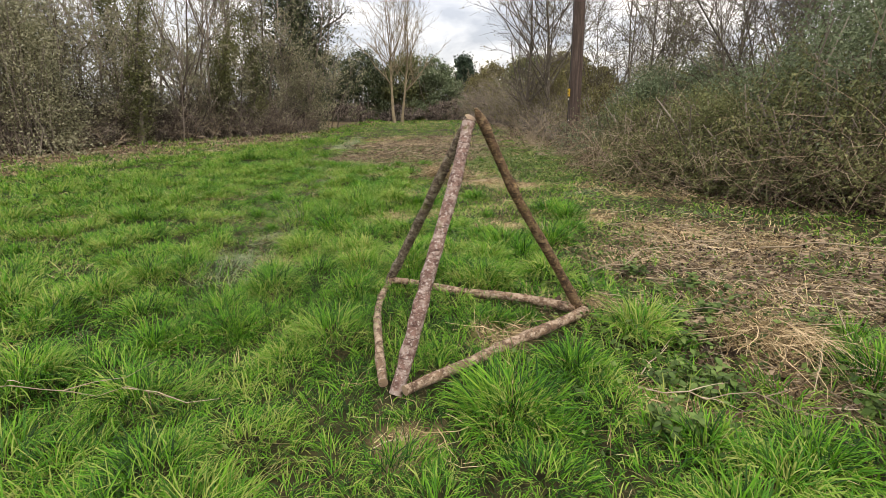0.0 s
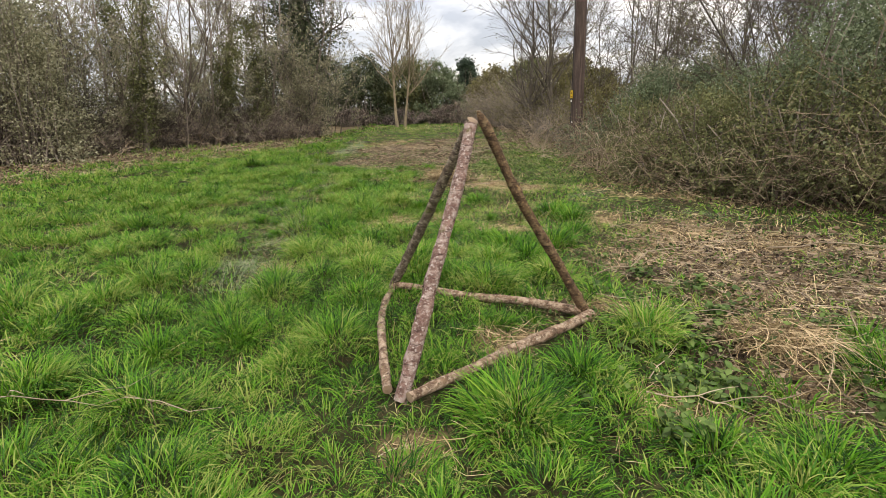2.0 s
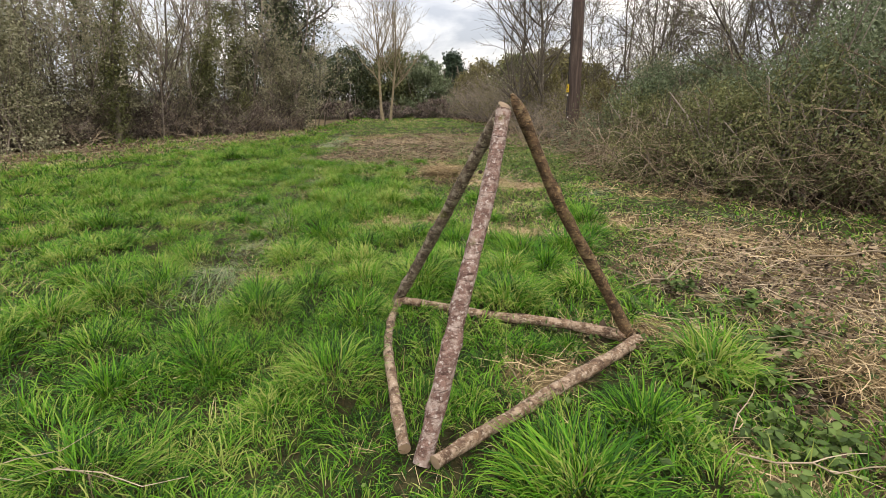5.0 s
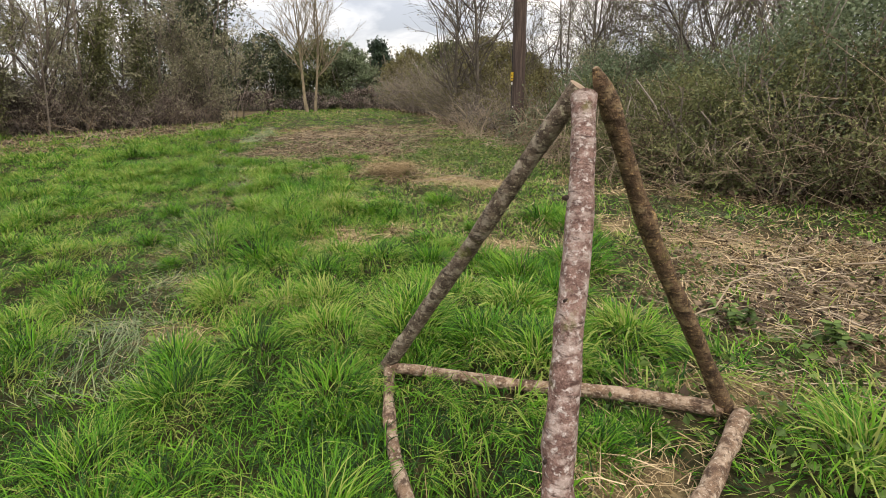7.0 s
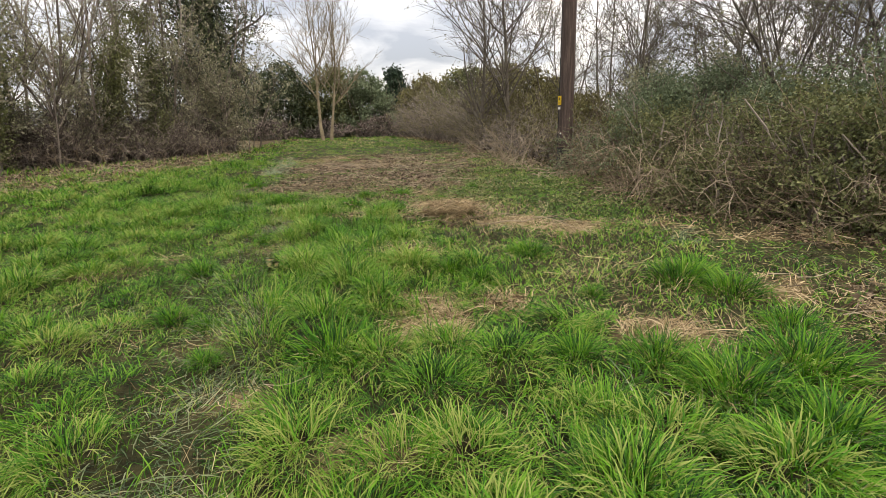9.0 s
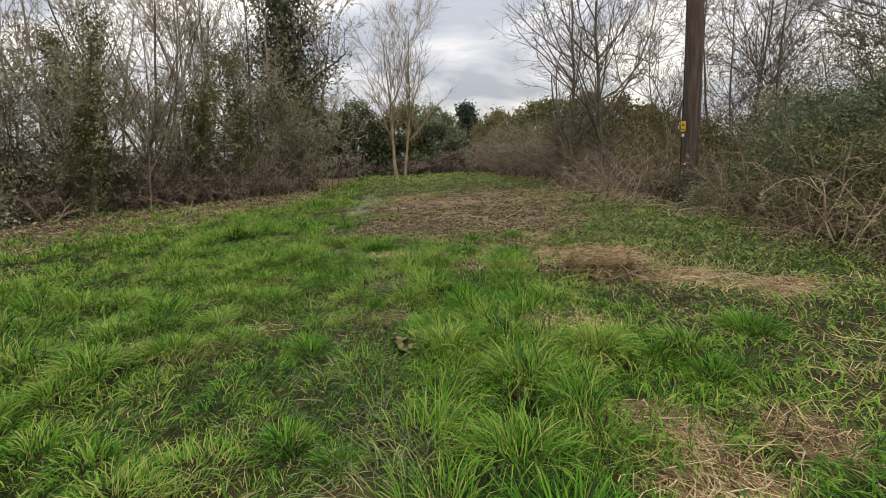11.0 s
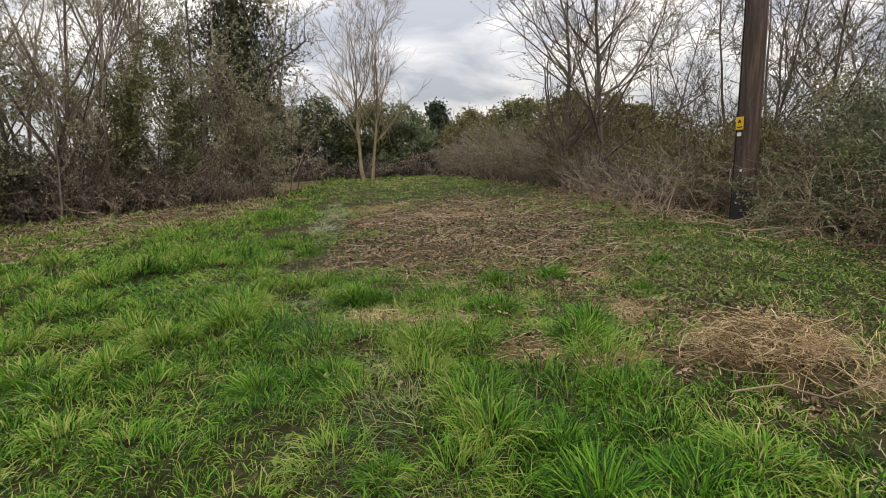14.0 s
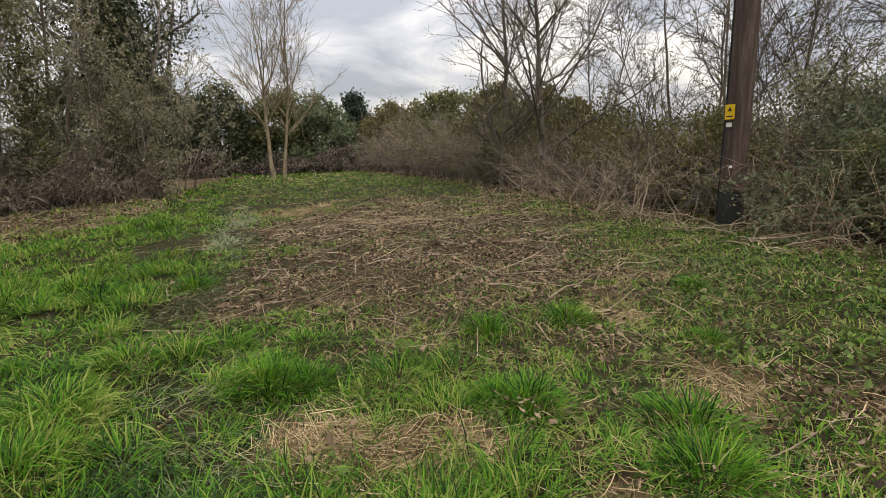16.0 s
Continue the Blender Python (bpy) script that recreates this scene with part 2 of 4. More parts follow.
def grow(P, R, r, n, lo, hi, length, spread, up, wiggle, k=4, thick=0.6, least=0.003):
    """n branches off the paths P."""
    p, t, rad = along(P, R, r, n, lo, hi)
    side = unit(np.cross(t, r.normal(size=(n, 3))))
    sp = r.uniform(0.6, 1.3, n)[:, None] * spread
    d = unit(t * np.cos(sp) + side * np.sin(sp))
    ln = length * r.uniform(0.5, 1.3, n)
    C = np.zeros((n, k, 3)); C[:, 0] = p
    for j in range(1, k):
        d = unit(d + r.normal(size=(n, 3)) * wiggle + np.array([0, 0, up]))
        C[:, j] = C[:, j - 1] + d * (ln / (k - 1))[:, None]
    r0 = np.maximum(rad * thick * r.uniform(0.7, 1.1, n), least)
    return C, r0[:, None] * np.linspace(1, 0.4, k)[None]


# ---- ground ----
PATH = np.array([(0.0, 0.0), (-0.5, 1.5), (-1.6, 3.8), (-2.3, 5.6), (-2.8, 8.0), (-3.0, 9.2), (-2.0, 14.0)])


def path_distance(x, y):
    best = np.full(np.shape(x), 9e9)
    for (ax, ay), (bx, by) in zip(PATH[:-1], PATH[1:]):
        ux, uy = bx - ax, by - ay
        t = np.clip(((x - ax) * ux + (y - ay) * uy) / (ux * ux + uy * uy), 0, 1)
        best = np.minimum(best, np.hypot(x - ax - t * ux, y - ay - t * uy))
    return best


def ragged(x, y, k):
    return 0.6 * (fbm(x * 1.7, y * 1.7, 20 + k, 3) - 0.5) * 2 + 0.9 * (fbm(x * 6, y * 6, 26 + k, 2) - 0.5)


def blob(x, y, cx, cy, rx, ry, w):
    """1 inside an ellipse with the ragged outline w, 0 outside."""
    d = np.hypot((x - cx) / rx, (y - cy) / ry) + w
    return np.clip((1.12 - d) / 0.3, 0, 1)


def left_edge(y):
    """x of the grass edge along the hedge."""
    return np.interp(y, [8, 12, 14, 16, 20.4, 24.6, 29], [-14, -10.2, -8.9, -8.5, -6.9, -6.4, -6.9])


def left_hedge(y):
    return np.interp(y, [8, 14, 17, 20.5, 23.5, 25.8, 27.8, 30], [-17.5, -16, -14.3, -13.4, -10.8, -9.0, -7.5, -7.6])


def right_hedge(y):
    return np.interp(y, [3, 6.5, 7.0, 7.9, 9.5, 11.7, 13, 15.6, 18.3, 21.5, 28, 33, 40], [9, 5.9, 4.6, 3.7, 3.0, 2.7, 2.95, 3.4, 2.9, 2.8, 2.3, 1.4, 0.0])


STRAW_PATCHES = [(-0.45, 10.1, 0.55, 0.45), (0.3, 9.6, 0.6, 0.3), (-1.25, 8.3, 0.5, 0.35), (-2.4, 11.2, 0.5, 0.3), (-2.95, 11.45, 0.35, 0.22), (-0.57, 12.64, 0.3, 0.3), (-1.83, 10.4, 0.25, 0.2), (-1.2, 10.2, 0.5, 0.3),
                 (1.0, 9.15, 0.5, 0.28), (-0.4, 6.7, 0.3, 0.35), (-1.1, 6.4, 0.45, 0.3), (-1.35, 5.1, 0.35, 0.25), (0.35, 5.9, 0.4, 0.3),
                 (-2.2, 5.6, 0.3, 0.2), (-1.95, 4.65, 0.28, 0.2), (2.5, 5.8, 0.9, 0.4), (1.85, 2.9, 0.3, 0.4), (3.7, 5.1, 0.8, 0.25)]
STRAW_PATCHES_2 = [(0.25, 3.1, 0.25, 0.28), (-6.6, 7.4, 0.35, 0.3), (-1.1, 6.9, 0.4, 0.3), (1.0, 2.3, 0.25, 0.3),
                   (1.1, 3.6, 0.3, 0.35), (-0.3, 2.0, 0.2, 0.12), (1.6, 6.6, 0.6, 0.35), (-1.75, 10.6, 0.3, 0.45), (-0.75, 11.3, 0.4, 0.3), (-3.3, 21, 1.2, 0.9)]


def cover(x, y):
    """How much straw, leaf litter and low dark leaves lie at a place, each 0 to 1."""
    s = np.zeros_like(x)
    w = ragged(x, y, 0), ragged(x, y, 1)
    for k, (cx, cy, rx, ry) in enumerate(STRAW_PATCHES + STRAW_PATCHES_2):
        s = np.maximum(s, blob(x, y, cx, cy, rx * 0.78, ry * 0.78, w[k % 2]))
    broad, small = fbm(x * 1.1, y * 1.1, 3, 3), fbm(x * 2, y * 2, 12, 3)
    s = np.maximum(s, 0.5 * np.clip((broad - 0.73) * 9, 0, 1))
    strip = np.clip((left_edge(y) - x) / 0.5 + 2.4 * (broad - 0.5), 0, 1) * (y > 9)
    s = np.maximum(s, 0.85 * strip * small)
    lit = np.maximum(blob(x, y, -1.4, 16.3, 2.4, 4.6, w[0]), blob(x, y, -0.6, 10.6, 1.0, 0.9, w[1]))
    brush = blob(x, y, 2.8, 3.9, 1.55, 2.4, w[1])
    s = np.maximum(s, 0.55 * brush * np.clip(3 * (small - 0.35), 0, 1))
    lit = np.maximum(lit, brush)
    lit = np.maximum(lit, 0.8 * blob(x, y, 0.2, 21, 2.6, 1.5, w[0]))
    lit = np.maximum(lit, strip)
    lit = np.maximum(lit, np.clip((x - right_hedge(y) + 0.7) / 0.5 + 2.4 * (small - 0.5), 0, 1))
    # the patches are broken up by gaps in which grass stands
    s = s * np.clip(2.6 * fbm(x * 3.4, y * 3.4, 15, 2) - 0.55, 0.05, 1)
    lit = lit * np.clip(2.4 * fbm(x * 1.5, y * 1.5, 17, 3) - 0.3, 0.3, 1)
    low = np.maximum(blob(x, y, 1.3, 12.3, 1.6, 2.3, w[0]), 0.8 * blob(x, y, 1.3, 3.4, 1.0, 1.7, w[1]))
    low = np.maximum(low, 0.6 * blob(x, y, 1.8, 14.2, 1.4, 1.6, w[1]))
    return s, lit, low


def height(x, y):
    near = np.exp(-(np.hypot(x + 1, y - 8) / 25) ** 2)
    h = (0.10 * (fbm(x * 0.5, y * 0.5, 1) - 0.5) + 0.09 * (fbm(x * 2.2, y * 2.2, 2) - 0.5)) * near
    heap = 0.2 * np.exp(-(((x + 0.45) / 0.34) ** 2 + ((y - 10.0) / 0.3) ** 2)) + 0.14 * np.exp(-(((x - 1.85) / 0.25) ** 2 + ((y - 2.95) / 0.3) ** 2))
    return h + heap - 0.03


def ground_sheet():
    def lines(lo, a, b, hi, fine):
        out1 = a - np.geomspace(0.3, a - lo, 34)[::-1]
        out2 = b + np.geomspace(0.3, hi - b, 34)
        return np.concatenate([out1, np.arange(a, b + 1e-6, fine), out2])
    xs, ys = lines(-700, -7, 5, 700, 0.1), lines(-700, 0.5, 22, 900, 0.13)
    X, Y = np.meshgrid(xs, ys, indexing="ij")
    Z = height(X, Y)
    V = np.stack([X, Y, Z], -1).reshape(-1, 3)
    i = np.arange(len(xs) * len(ys)).reshape(len(xs), len(ys))
    Q = np.stack([i[:-1, :-1], i[1:, :-1], i[1:, 1:], i[:-1, 1:]], -1)
    me = mesh_of("ground", V, Q, smooth=True)
    s, lit, low = cover(X.ravel(), Y.ravel())
    for nm, val in (("straw", s), ("litter", lit)):
        at = me.attributes.new(nm, "FLOAT", "POINT")
        at.data.foreach_set("value", val.astype(np.float32))
    m = bpy.data.materials.new("meadow_soil")
    m.use_nodes = True
    nt = m.node_tree
    N, L = nt.nodes.new, nt.links.new
    b = nt.nodes["Principled BSDF"]; b.inputs["Roughness"].default_value = 0.95; b.inputs["Specular IOR Level"].default_value = 0.1
    tc = N("ShaderNodeTexCoord")

    def noisy(scale, cols, detail=8):
        n = N("ShaderNodeTexNoise"); n.inputs["Scale"].default_value = scale; n.inputs["Detail"].default_value = detail; n.inputs["Roughness"].default_value = 0.7
        L(tc.outputs["Object"], n.inputs["Vector"])
        r = N("ShaderNodeValToRGB")
        r.color_ramp.elements[0].position, r.color_ramp.elements[1].position = 0.32, 0.68
        r.color_ramp.elements[0].color, r.color_ramp.elements[1].color = (*cols[0], 1), (*cols[1], 1)
        L(n.outputs["Fac"], r.inputs[0])
        return r.outputs[0]
    green = noisy(14, ((0.010, 0.011, 0.005), (0.055, 0.05, 0.02)))
    straw = noisy(30, ((0.08, 0.055, 0.028), (0.33, 0.245, 0.125)))
    litter = noisy(22, ((0.014, 0.010, 0.007), (0.12, 0.085, 0.05)))
    base = green
    for nm, col in (("litter", litter), ("straw", straw)):
        a = N("ShaderNodeAttribute"); a.attribute_name = nm
        mx = N("ShaderNodeMix"); mx.data_type = "RGBA"
        L(a.outputs["Fac"], mx.inputs[0]); L(base, mx.inputs[6]); L(col, mx.inputs[7])
        base = mx.outputs[2]
    L(base, b.inputs["Base Color"])
    n = N("ShaderNodeTexNoise"); n.inputs["Scale"].default_value = 70; n.inputs["Detail"].default_value = 5
    L(tc.outputs["Object"], n.inputs["Vector"])
    bp = N("ShaderNodeBump"); bp.inputs["Strength"].default_value = 0.8; bp.inputs["Distance"].default_value = 0.02
    L(n.outputs["Fac"], bp.inputs["Height"]); L(bp.outputs[0], b.inputs["Normal"])
    ob = part("ground", me, m)
    tagged(ob, "uneven meadow soil under grass, straw and leaf litter", "ground", "", "structure")


ground_sheet()


# ---- grass ----
def blades(x, y, z, length, width, az, lean, r, curl=None, coarse=False):
    """Arching blades of five triangles, or three: vertices, quads, triangles. lean: the tilt at the foot; curl: the turn from foot to tip, in radians."""
    n = len(x)
    base = np.stack([x, y, z], -1)
    d = np.stack([np.cos(az), np.sin(az), np.zeros(n)], -1)
    turn = az + r.normal(size=n) * 0.5
    side = np.stack([-np.sin(turn), np.cos(turn), r.normal(size=n) * 0.25], -1)
    curl = r.uniform(0.3, 1.3, n) if curl is None else np.maximum(curl, 0.05)

    def at(s):
        a = lean + curl * s
        return base + d * (length * (np.cos(lean) - np.cos(a)) / curl)[:, None] + np.array([0, 0, 1.0]) * (length * (np.sin(a) - np.sin(lean)) / curl)[:, None]
    w = (side * width[:, None]) * 0.5
    p0, p1, p2, p3 = at(0.0), at(0.4), at(0.74), at(1.0)
    V = np.stack([p0 - w * 0.8, p0 + w * 0.8, p1 + w, p1 - w, p2 + w * 0.7, p2 - w * 0.7, p3], 1)
    V[:, 2:, 2] = np.maximum(V[:, 2:, 2], z[:, None] + 0.006 * r.uniform(0.3, 2, n)[:, None])
    if coarse:
        p1 = at(0.55)
        V = np.stack([p0 - w, p0 + w, p1 + w * 0.9, p1 - w * 0.9, p3], 1)
        V[:, 2:, 2] = np.maximum(V[:, 2:, 2], z[:, None] + 0.006 * r.uniform(0.3, 2, n)[:, None])
        i = np.arange(n)[:, None] * 5
        return V.reshape(-1, 3), i + np.array([0, 1, 2, 3]), i + np.array([3, 2, 4])
    i = np.arange(n)[:, None] * 7
    return V.reshape(-1, 3), np.concatenate([i + np.array([0, 1, 2, 3]), i + np.array([3, 2, 4, 5])]), i + np.array([5, 4, 6])


def toned(me, tone):
    at = me.attributes.new("tone", "FLOAT", "POINT")
    at.data.foreach_set("value", tone.astype(np.float32))
    return me


def strands(x, y, z, length, width, az, r, k=5, wander=0.55, rise=0.12):
    """Long limp straws lying in curves, as flat ribbons: vertices and quads."""
    n = len(x)
    P = np.zeros((n, k, 3)); P[:, 0] = np.stack([x, y, z], -1)
    bend = r.normal(size=n) * wander
    pitch = r.uniform(-0.3, 1, n) * rise * 2
    for j in range(1, k):
        az = az + bend + r.normal(size=n) * 0.3
        pitch = pitch - r.uniform(0.2, 1.2, n) * rise
        P[:, j] = P[:, j - 1] + np.stack([np.cos(az), np.sin(az), pitch], -1) * (length / (k - 1))[:, None]
        P[:, j, 2] = np.maximum(P[:, j, 2], height(P[:, j, 0], P[:, j, 1]) + r.uniform(0.004, 0.03, n))
    T = unit(np.gradient(P, axis=1))
    S = unit(np.cross(T, unit(np.array([0, 0, 1.0]) + r.normal(size=(n, 1, 3)) * 0.5)))
    W = S * (width[:, None] * np.linspace(1, 0.5, k)[None])[..., None] * 0.5
    V = np.stack([P - W, P + W], 2)
    i = (np.arange(n)[:, None] * k + np.arange(k - 1)[None]).ravel()[:, None] * 2
    return V.reshape(-1, 3), i + np.array([0, 1, 3, 2])


def scatter(r, density, inner, outer, y0, y1):
    x0, x1 = max(-16.5, -3.0 - outer), min(6.5, outer)
    n = int((x1 - x0) * (y1 - y0) * density)
    x, y = r.uniform(x0, x1, n), r.uniform(y0, y1, n)
    d = path_distance(x, y)
    m = (d >= inner) & (d < outer) & (x > left_hedge(y) - 0.3) & (x < right_hedge(y) + 0.4)
    return x[m], y[m], d[m]


def lush_edge(y):
    """x up to which the grass is rich and green; beyond it is thin and dull."""
    return np.interp(y, [0, 3, 6, 9, 10.4, 11.2, 12.5, 16, 20, 25, 30], [2.6, 1.6, 0.2, -0.7, -1.7, -2.7, -3.0, -3.8, -4.6, -5.6, -6.8])


TRAIL = ((-2.2, 5.0), (-2.9, 8.4), (-2.85, 10.0), (-3.9, 12.4), (-4.1, 15.0), (-4.6, 20.0), (-5.4, 27.0))


BASE_LOGS = (((0.83, 3.4), (-0.68, 4.0)), ((0.85, 3.38), (-0.36, 2.36)))


def under_logs(x, y):
    """1 where the base logs press the grass down."""
    best = np.full(np.shape(x), 9e9)
    for (ax, ay), (bx, by) in BASE_LOGS:
        ux, uy = bx - ax, by - ay
        t = np.clip(((x - ax) * ux + (y - ay) * uy) / (ux * ux + uy * uy), 0, 1)
        best = np.minimum(best, np.hypot(x - ax - t * ux, y - ay - t * uy))
    return np.clip(1.6 - best / 0.10, 0, 1)


def trail(x, y):
    """1 on the trodden line through the meadow, 0 beside it."""
    cx = np.interp(y, [p[1] for p in TRAIL], [p[0] for p in TRAIL]) + 0.5 * (vnoise(y * 0.8, y * 0, 91) - 0.5)
    return np.clip(1.3 - np.abs(x - cx) / (0.26 + 0.2 * vnoise(x * 2, y * 2, 92)), 0, 1) * (y > 4) * (y < 27)


def grass_zone(r, density, inner, outer, y0, y1, wide, coarse=False):
    x, y, d = scatter(r, density, inner, outer, y0, y1)
    s, lit, low = cover(x, y)
    bx, by, bd, br = tuft_cells(x, y, 0.40, 3)
    cx, cy, cd, cr = tuft_cells(x, y, 0.17, 13)
    rich = np.clip((lush_edge(y) - x) / 1.2 + 0.6 + 1.8 * (fbm(x * 1.3, y * 1.3, 44, 3) - 0.5), 0, 1)
    big = np.clip(1.15 - (bd / 0.27) ** 2, 0, 1) * np.clip((br - 0.25) * 1.7, 0, 1) * (0.35 + 0.65 * rich)
    small = np.clip(1.1 - (cd / 0.10) ** 2, 0, 1) * np.clip((cr - 0.2) * 1.5, 0, 1)
    crest = np.maximum(big, 0.6 * small)
    lush = np.clip(0.62 + 2.2 * (fbm(x * 0.55 + 3, y * 0.55, 40, 3) - 0.5), 0.1, 1.2) * (0.25 + 0.75 * rich)
    tr = trail(x, y)
    want = (1 - 0.93 * s) * (1 - 0.78 * lit) * (1 - 0.3 * low) * (1 - 0.75 * tr) * (1 - 0.55 * under_logs(x, y)) * (0.27 + 0.33 * lush + 0.25 * np.clip(2.9 - y, 0, 1) * (x < 0.9) + 0.58 * crest * (0.45 + 0.55 * rich))
    keep = r.uniform(size=len(x)) < want
    x, y, d, bx, by, cx, cy, big, crest, lush, rich, br, cr = (q[keep] for q in (x, y, d, bx, by, cx, cy, big, crest, lush, rich, br, cr))
    n = len(x)
    ln = (1 - 0.4 * under_logs(x, y)) * (0.065 + 0.115 * crest * (0.35 + 0.75 * lush) + 0.04 * lush) * r.uniform(0.55, 1.45, n)
    own = big > 0.35
    az = np.where(own, np.arctan2(by, bx), np.arctan2(cy, cx)) + r.normal(size=n) * 0.75
    # between the tufts the grass lies over in drifts
    flat = np.clip(2.0 * (vnoise(x * 1.3, y * 1.3, 55) - 0.35), 0, 1) * (1 - crest)
    az = az + flat * (6.28 * vnoise(x * 0.7, y * 0.7, 57) - az) * 0.8
    lean = np.clip(r.normal(0.42, 0.2, n) - 0.15 * crest + 0.75 * flat, 0.0, 1.4)
    curl = np.clip(r.normal(1.45, 0.5, n) + 0.25 * crest - 0.4 * flat, 0.15, 2.3)
    z = height(x, y) + 0.09 * big * (0.4 + 0.6 * rich)
    wd = (0.0042 + 0.0011 * d) * r.uniform(0.5, 1.4, n) * wide
    # blades on the far side of big tufts get a darker tone as painted shade
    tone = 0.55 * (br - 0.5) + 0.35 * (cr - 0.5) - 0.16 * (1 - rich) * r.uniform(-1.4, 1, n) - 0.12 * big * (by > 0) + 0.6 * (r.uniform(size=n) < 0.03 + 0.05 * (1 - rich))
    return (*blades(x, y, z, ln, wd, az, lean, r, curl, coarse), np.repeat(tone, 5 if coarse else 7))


def trodden_zone(r, density):
    """Pale grass pressed flat along the trodden line and in the hollows between tufts."""
    x, y, d = scatter(r, density, 0, 9, 3, 26)
    s, lit, low = cover(x, y)
    hollow = np.clip(5 * (fbm(x * 1.1 + 9, y * 1.1, 66, 3) - 0.6), 0, 1)
    keep = r.uniform(size=len(x)) < np.maximum(0.9 * trail(x, y), 0.3 * hollow) * (1 - 0.9 * s) * (1 - 0.9 * lit) * np.interp(d, [0, 9], [1, 0.35])
    x, y, d = x[keep], y[keep], d[keep]
    n = len(x)
    az = 6.28 * 1.5 * vnoise(x * 0.9, y * 0.9, 58) + r.normal(size=n) * 0.6
    v, q, t = blades(x, y, height(x, y) + r.uniform(0.0, 0.035, n), r.uniform(0.08, 0.22, n), (0.0042 + 0.001 * d) * r.uniform(0.6, 1.4, n), az, r.uniform(0.9, 1.4, n), r, r.uniform(0.2, 0.7, n), True)
    return v, q, t, np.repeat(r.uniform(-0.3, 0.3, n), 5)


def straw_zone(r, density, inner, outer, y0, y1, wide, everywhere):
    x, y, d = scatter(r, density, inner, outer, y0, y1)
    s, lit, low = cover(x, y)
    keep = r.uniform(size=len(x)) < np.clip(0.8 * s * (0.35 + 1.1 * fbm(x * 5, y * 5, 62, 2)) + 0.06 * lit * fbm(x * 2, y * 2, 61) + everywhere * (fbm(x * 1.4, y * 1.4, 60, 3) > 0.45) * (0.6 + 1.2 * (x > lush_edge(y))), 0, 1)
    x, y, d = x[keep], y[keep], d[keep]
    n = len(x)
    az = 6.28 * (1.3 * vnoise(x * 2.2, y * 2.2, 70)) + r.normal(size=n) * 0.7
    ln = r.uniform(0.06, 0.2, n)
    z = height(x, y) + r.uniform(0, 0.04, n)
    return blades(x, y, z, ln, (0.0026 + 0.0007 * d) * r.uniform(0.6, 1.3, n) * wide, az, np.clip(r.normal(1.1, 0.25, n), 0.3, 1.5), r, r.uniform(0.1, 0.9, n), True)


def strand_zone(r, density, outer, y0, y1):
    """Long dead straws over the straw patches and the litter."""
    x, y, d = scatter(r, density, 0, outer, y0, y1)
    s, lit, low = cover(x, y)
    keep = r.uniform(size=len(x)) < np.clip(s * (0.3 + 0.9 * fbm(x * 4, y * 4, 63, 2)) + 0.06 * lit + 0.012, 0, 1)
    x, y, d = x[keep], y[keep], d[keep]
    n = len(x)
    return strands(x, y, height(x, y) + r.uniform(0.01, 0.07, n), r.uniform(0.15, 0.42, n), (0.0034 + 0.0007 * d) * r.uniform(0.6, 1.5, n), 6.28 * 1.2 * vnoise(x * 1.9, y * 1.9, 71) + r.normal(size=n) * 0.8, r)


def stack3(zones):
    V, Q, T, o = [], [], [], 0
    for v, q, t in zones:
        V.append(v); Q.append(q + o); T.append(t + o); o += len(v)
    return np.concatenate(V), np.concatenate(Q), np.concatenate(T)


def stack4(zones):
    return (*stack3([z[:3] for z in zones]), np.concatenate([z[3] for z in zones]))


r = np.random.default_rng(11)
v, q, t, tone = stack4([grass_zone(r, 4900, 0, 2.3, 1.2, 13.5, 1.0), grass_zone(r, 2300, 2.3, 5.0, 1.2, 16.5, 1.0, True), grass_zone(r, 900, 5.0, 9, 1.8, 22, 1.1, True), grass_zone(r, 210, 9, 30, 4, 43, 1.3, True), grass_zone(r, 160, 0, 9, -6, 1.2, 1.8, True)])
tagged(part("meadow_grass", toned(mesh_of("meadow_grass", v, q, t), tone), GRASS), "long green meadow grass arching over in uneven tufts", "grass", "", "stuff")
v, q, t, tone = trodden_zone(r, 900)
tagged(part("trodden_grass", toned(mesh_of("trodden_grass", v, q, t), tone), TRODDEN), "pale trodden grass pressed flat between the tufts", "grass", "", "stuff")
me = mesh_of("dead_straw", *stack3([straw_zone(r, 2000, 0, 3.8, 1.2, 15, 1.0, 0.075), straw_zone(r, 700, 3.8, 9, 1.8, 24, 1.3, 0.08), straw_zone(r, 110, 9, 30, 6, 40, 1.4, 0.13)]))
tagged(part("dead_straw", me, STRAW), "flattened tan dead grass lying in patches on the meadow", "straw", "", "stuff")
v, q = strand_zone(r, 620, 7, 1.2, 20)
tagged(part("long_straw", mesh_of("long_straw", v, q), STRAW), "long limp straws tangled over the dead patches", "straw", "", "stuff")


THATCH = material("matted_thatch", [(0.04, 0.028, 0.014), (0.11, 0.085, 0.04), (0.20, 0.165, 0.08), (0.35, 0.29, 0.16)], 2.2, 0.85, island=0.8, spec=0.15)


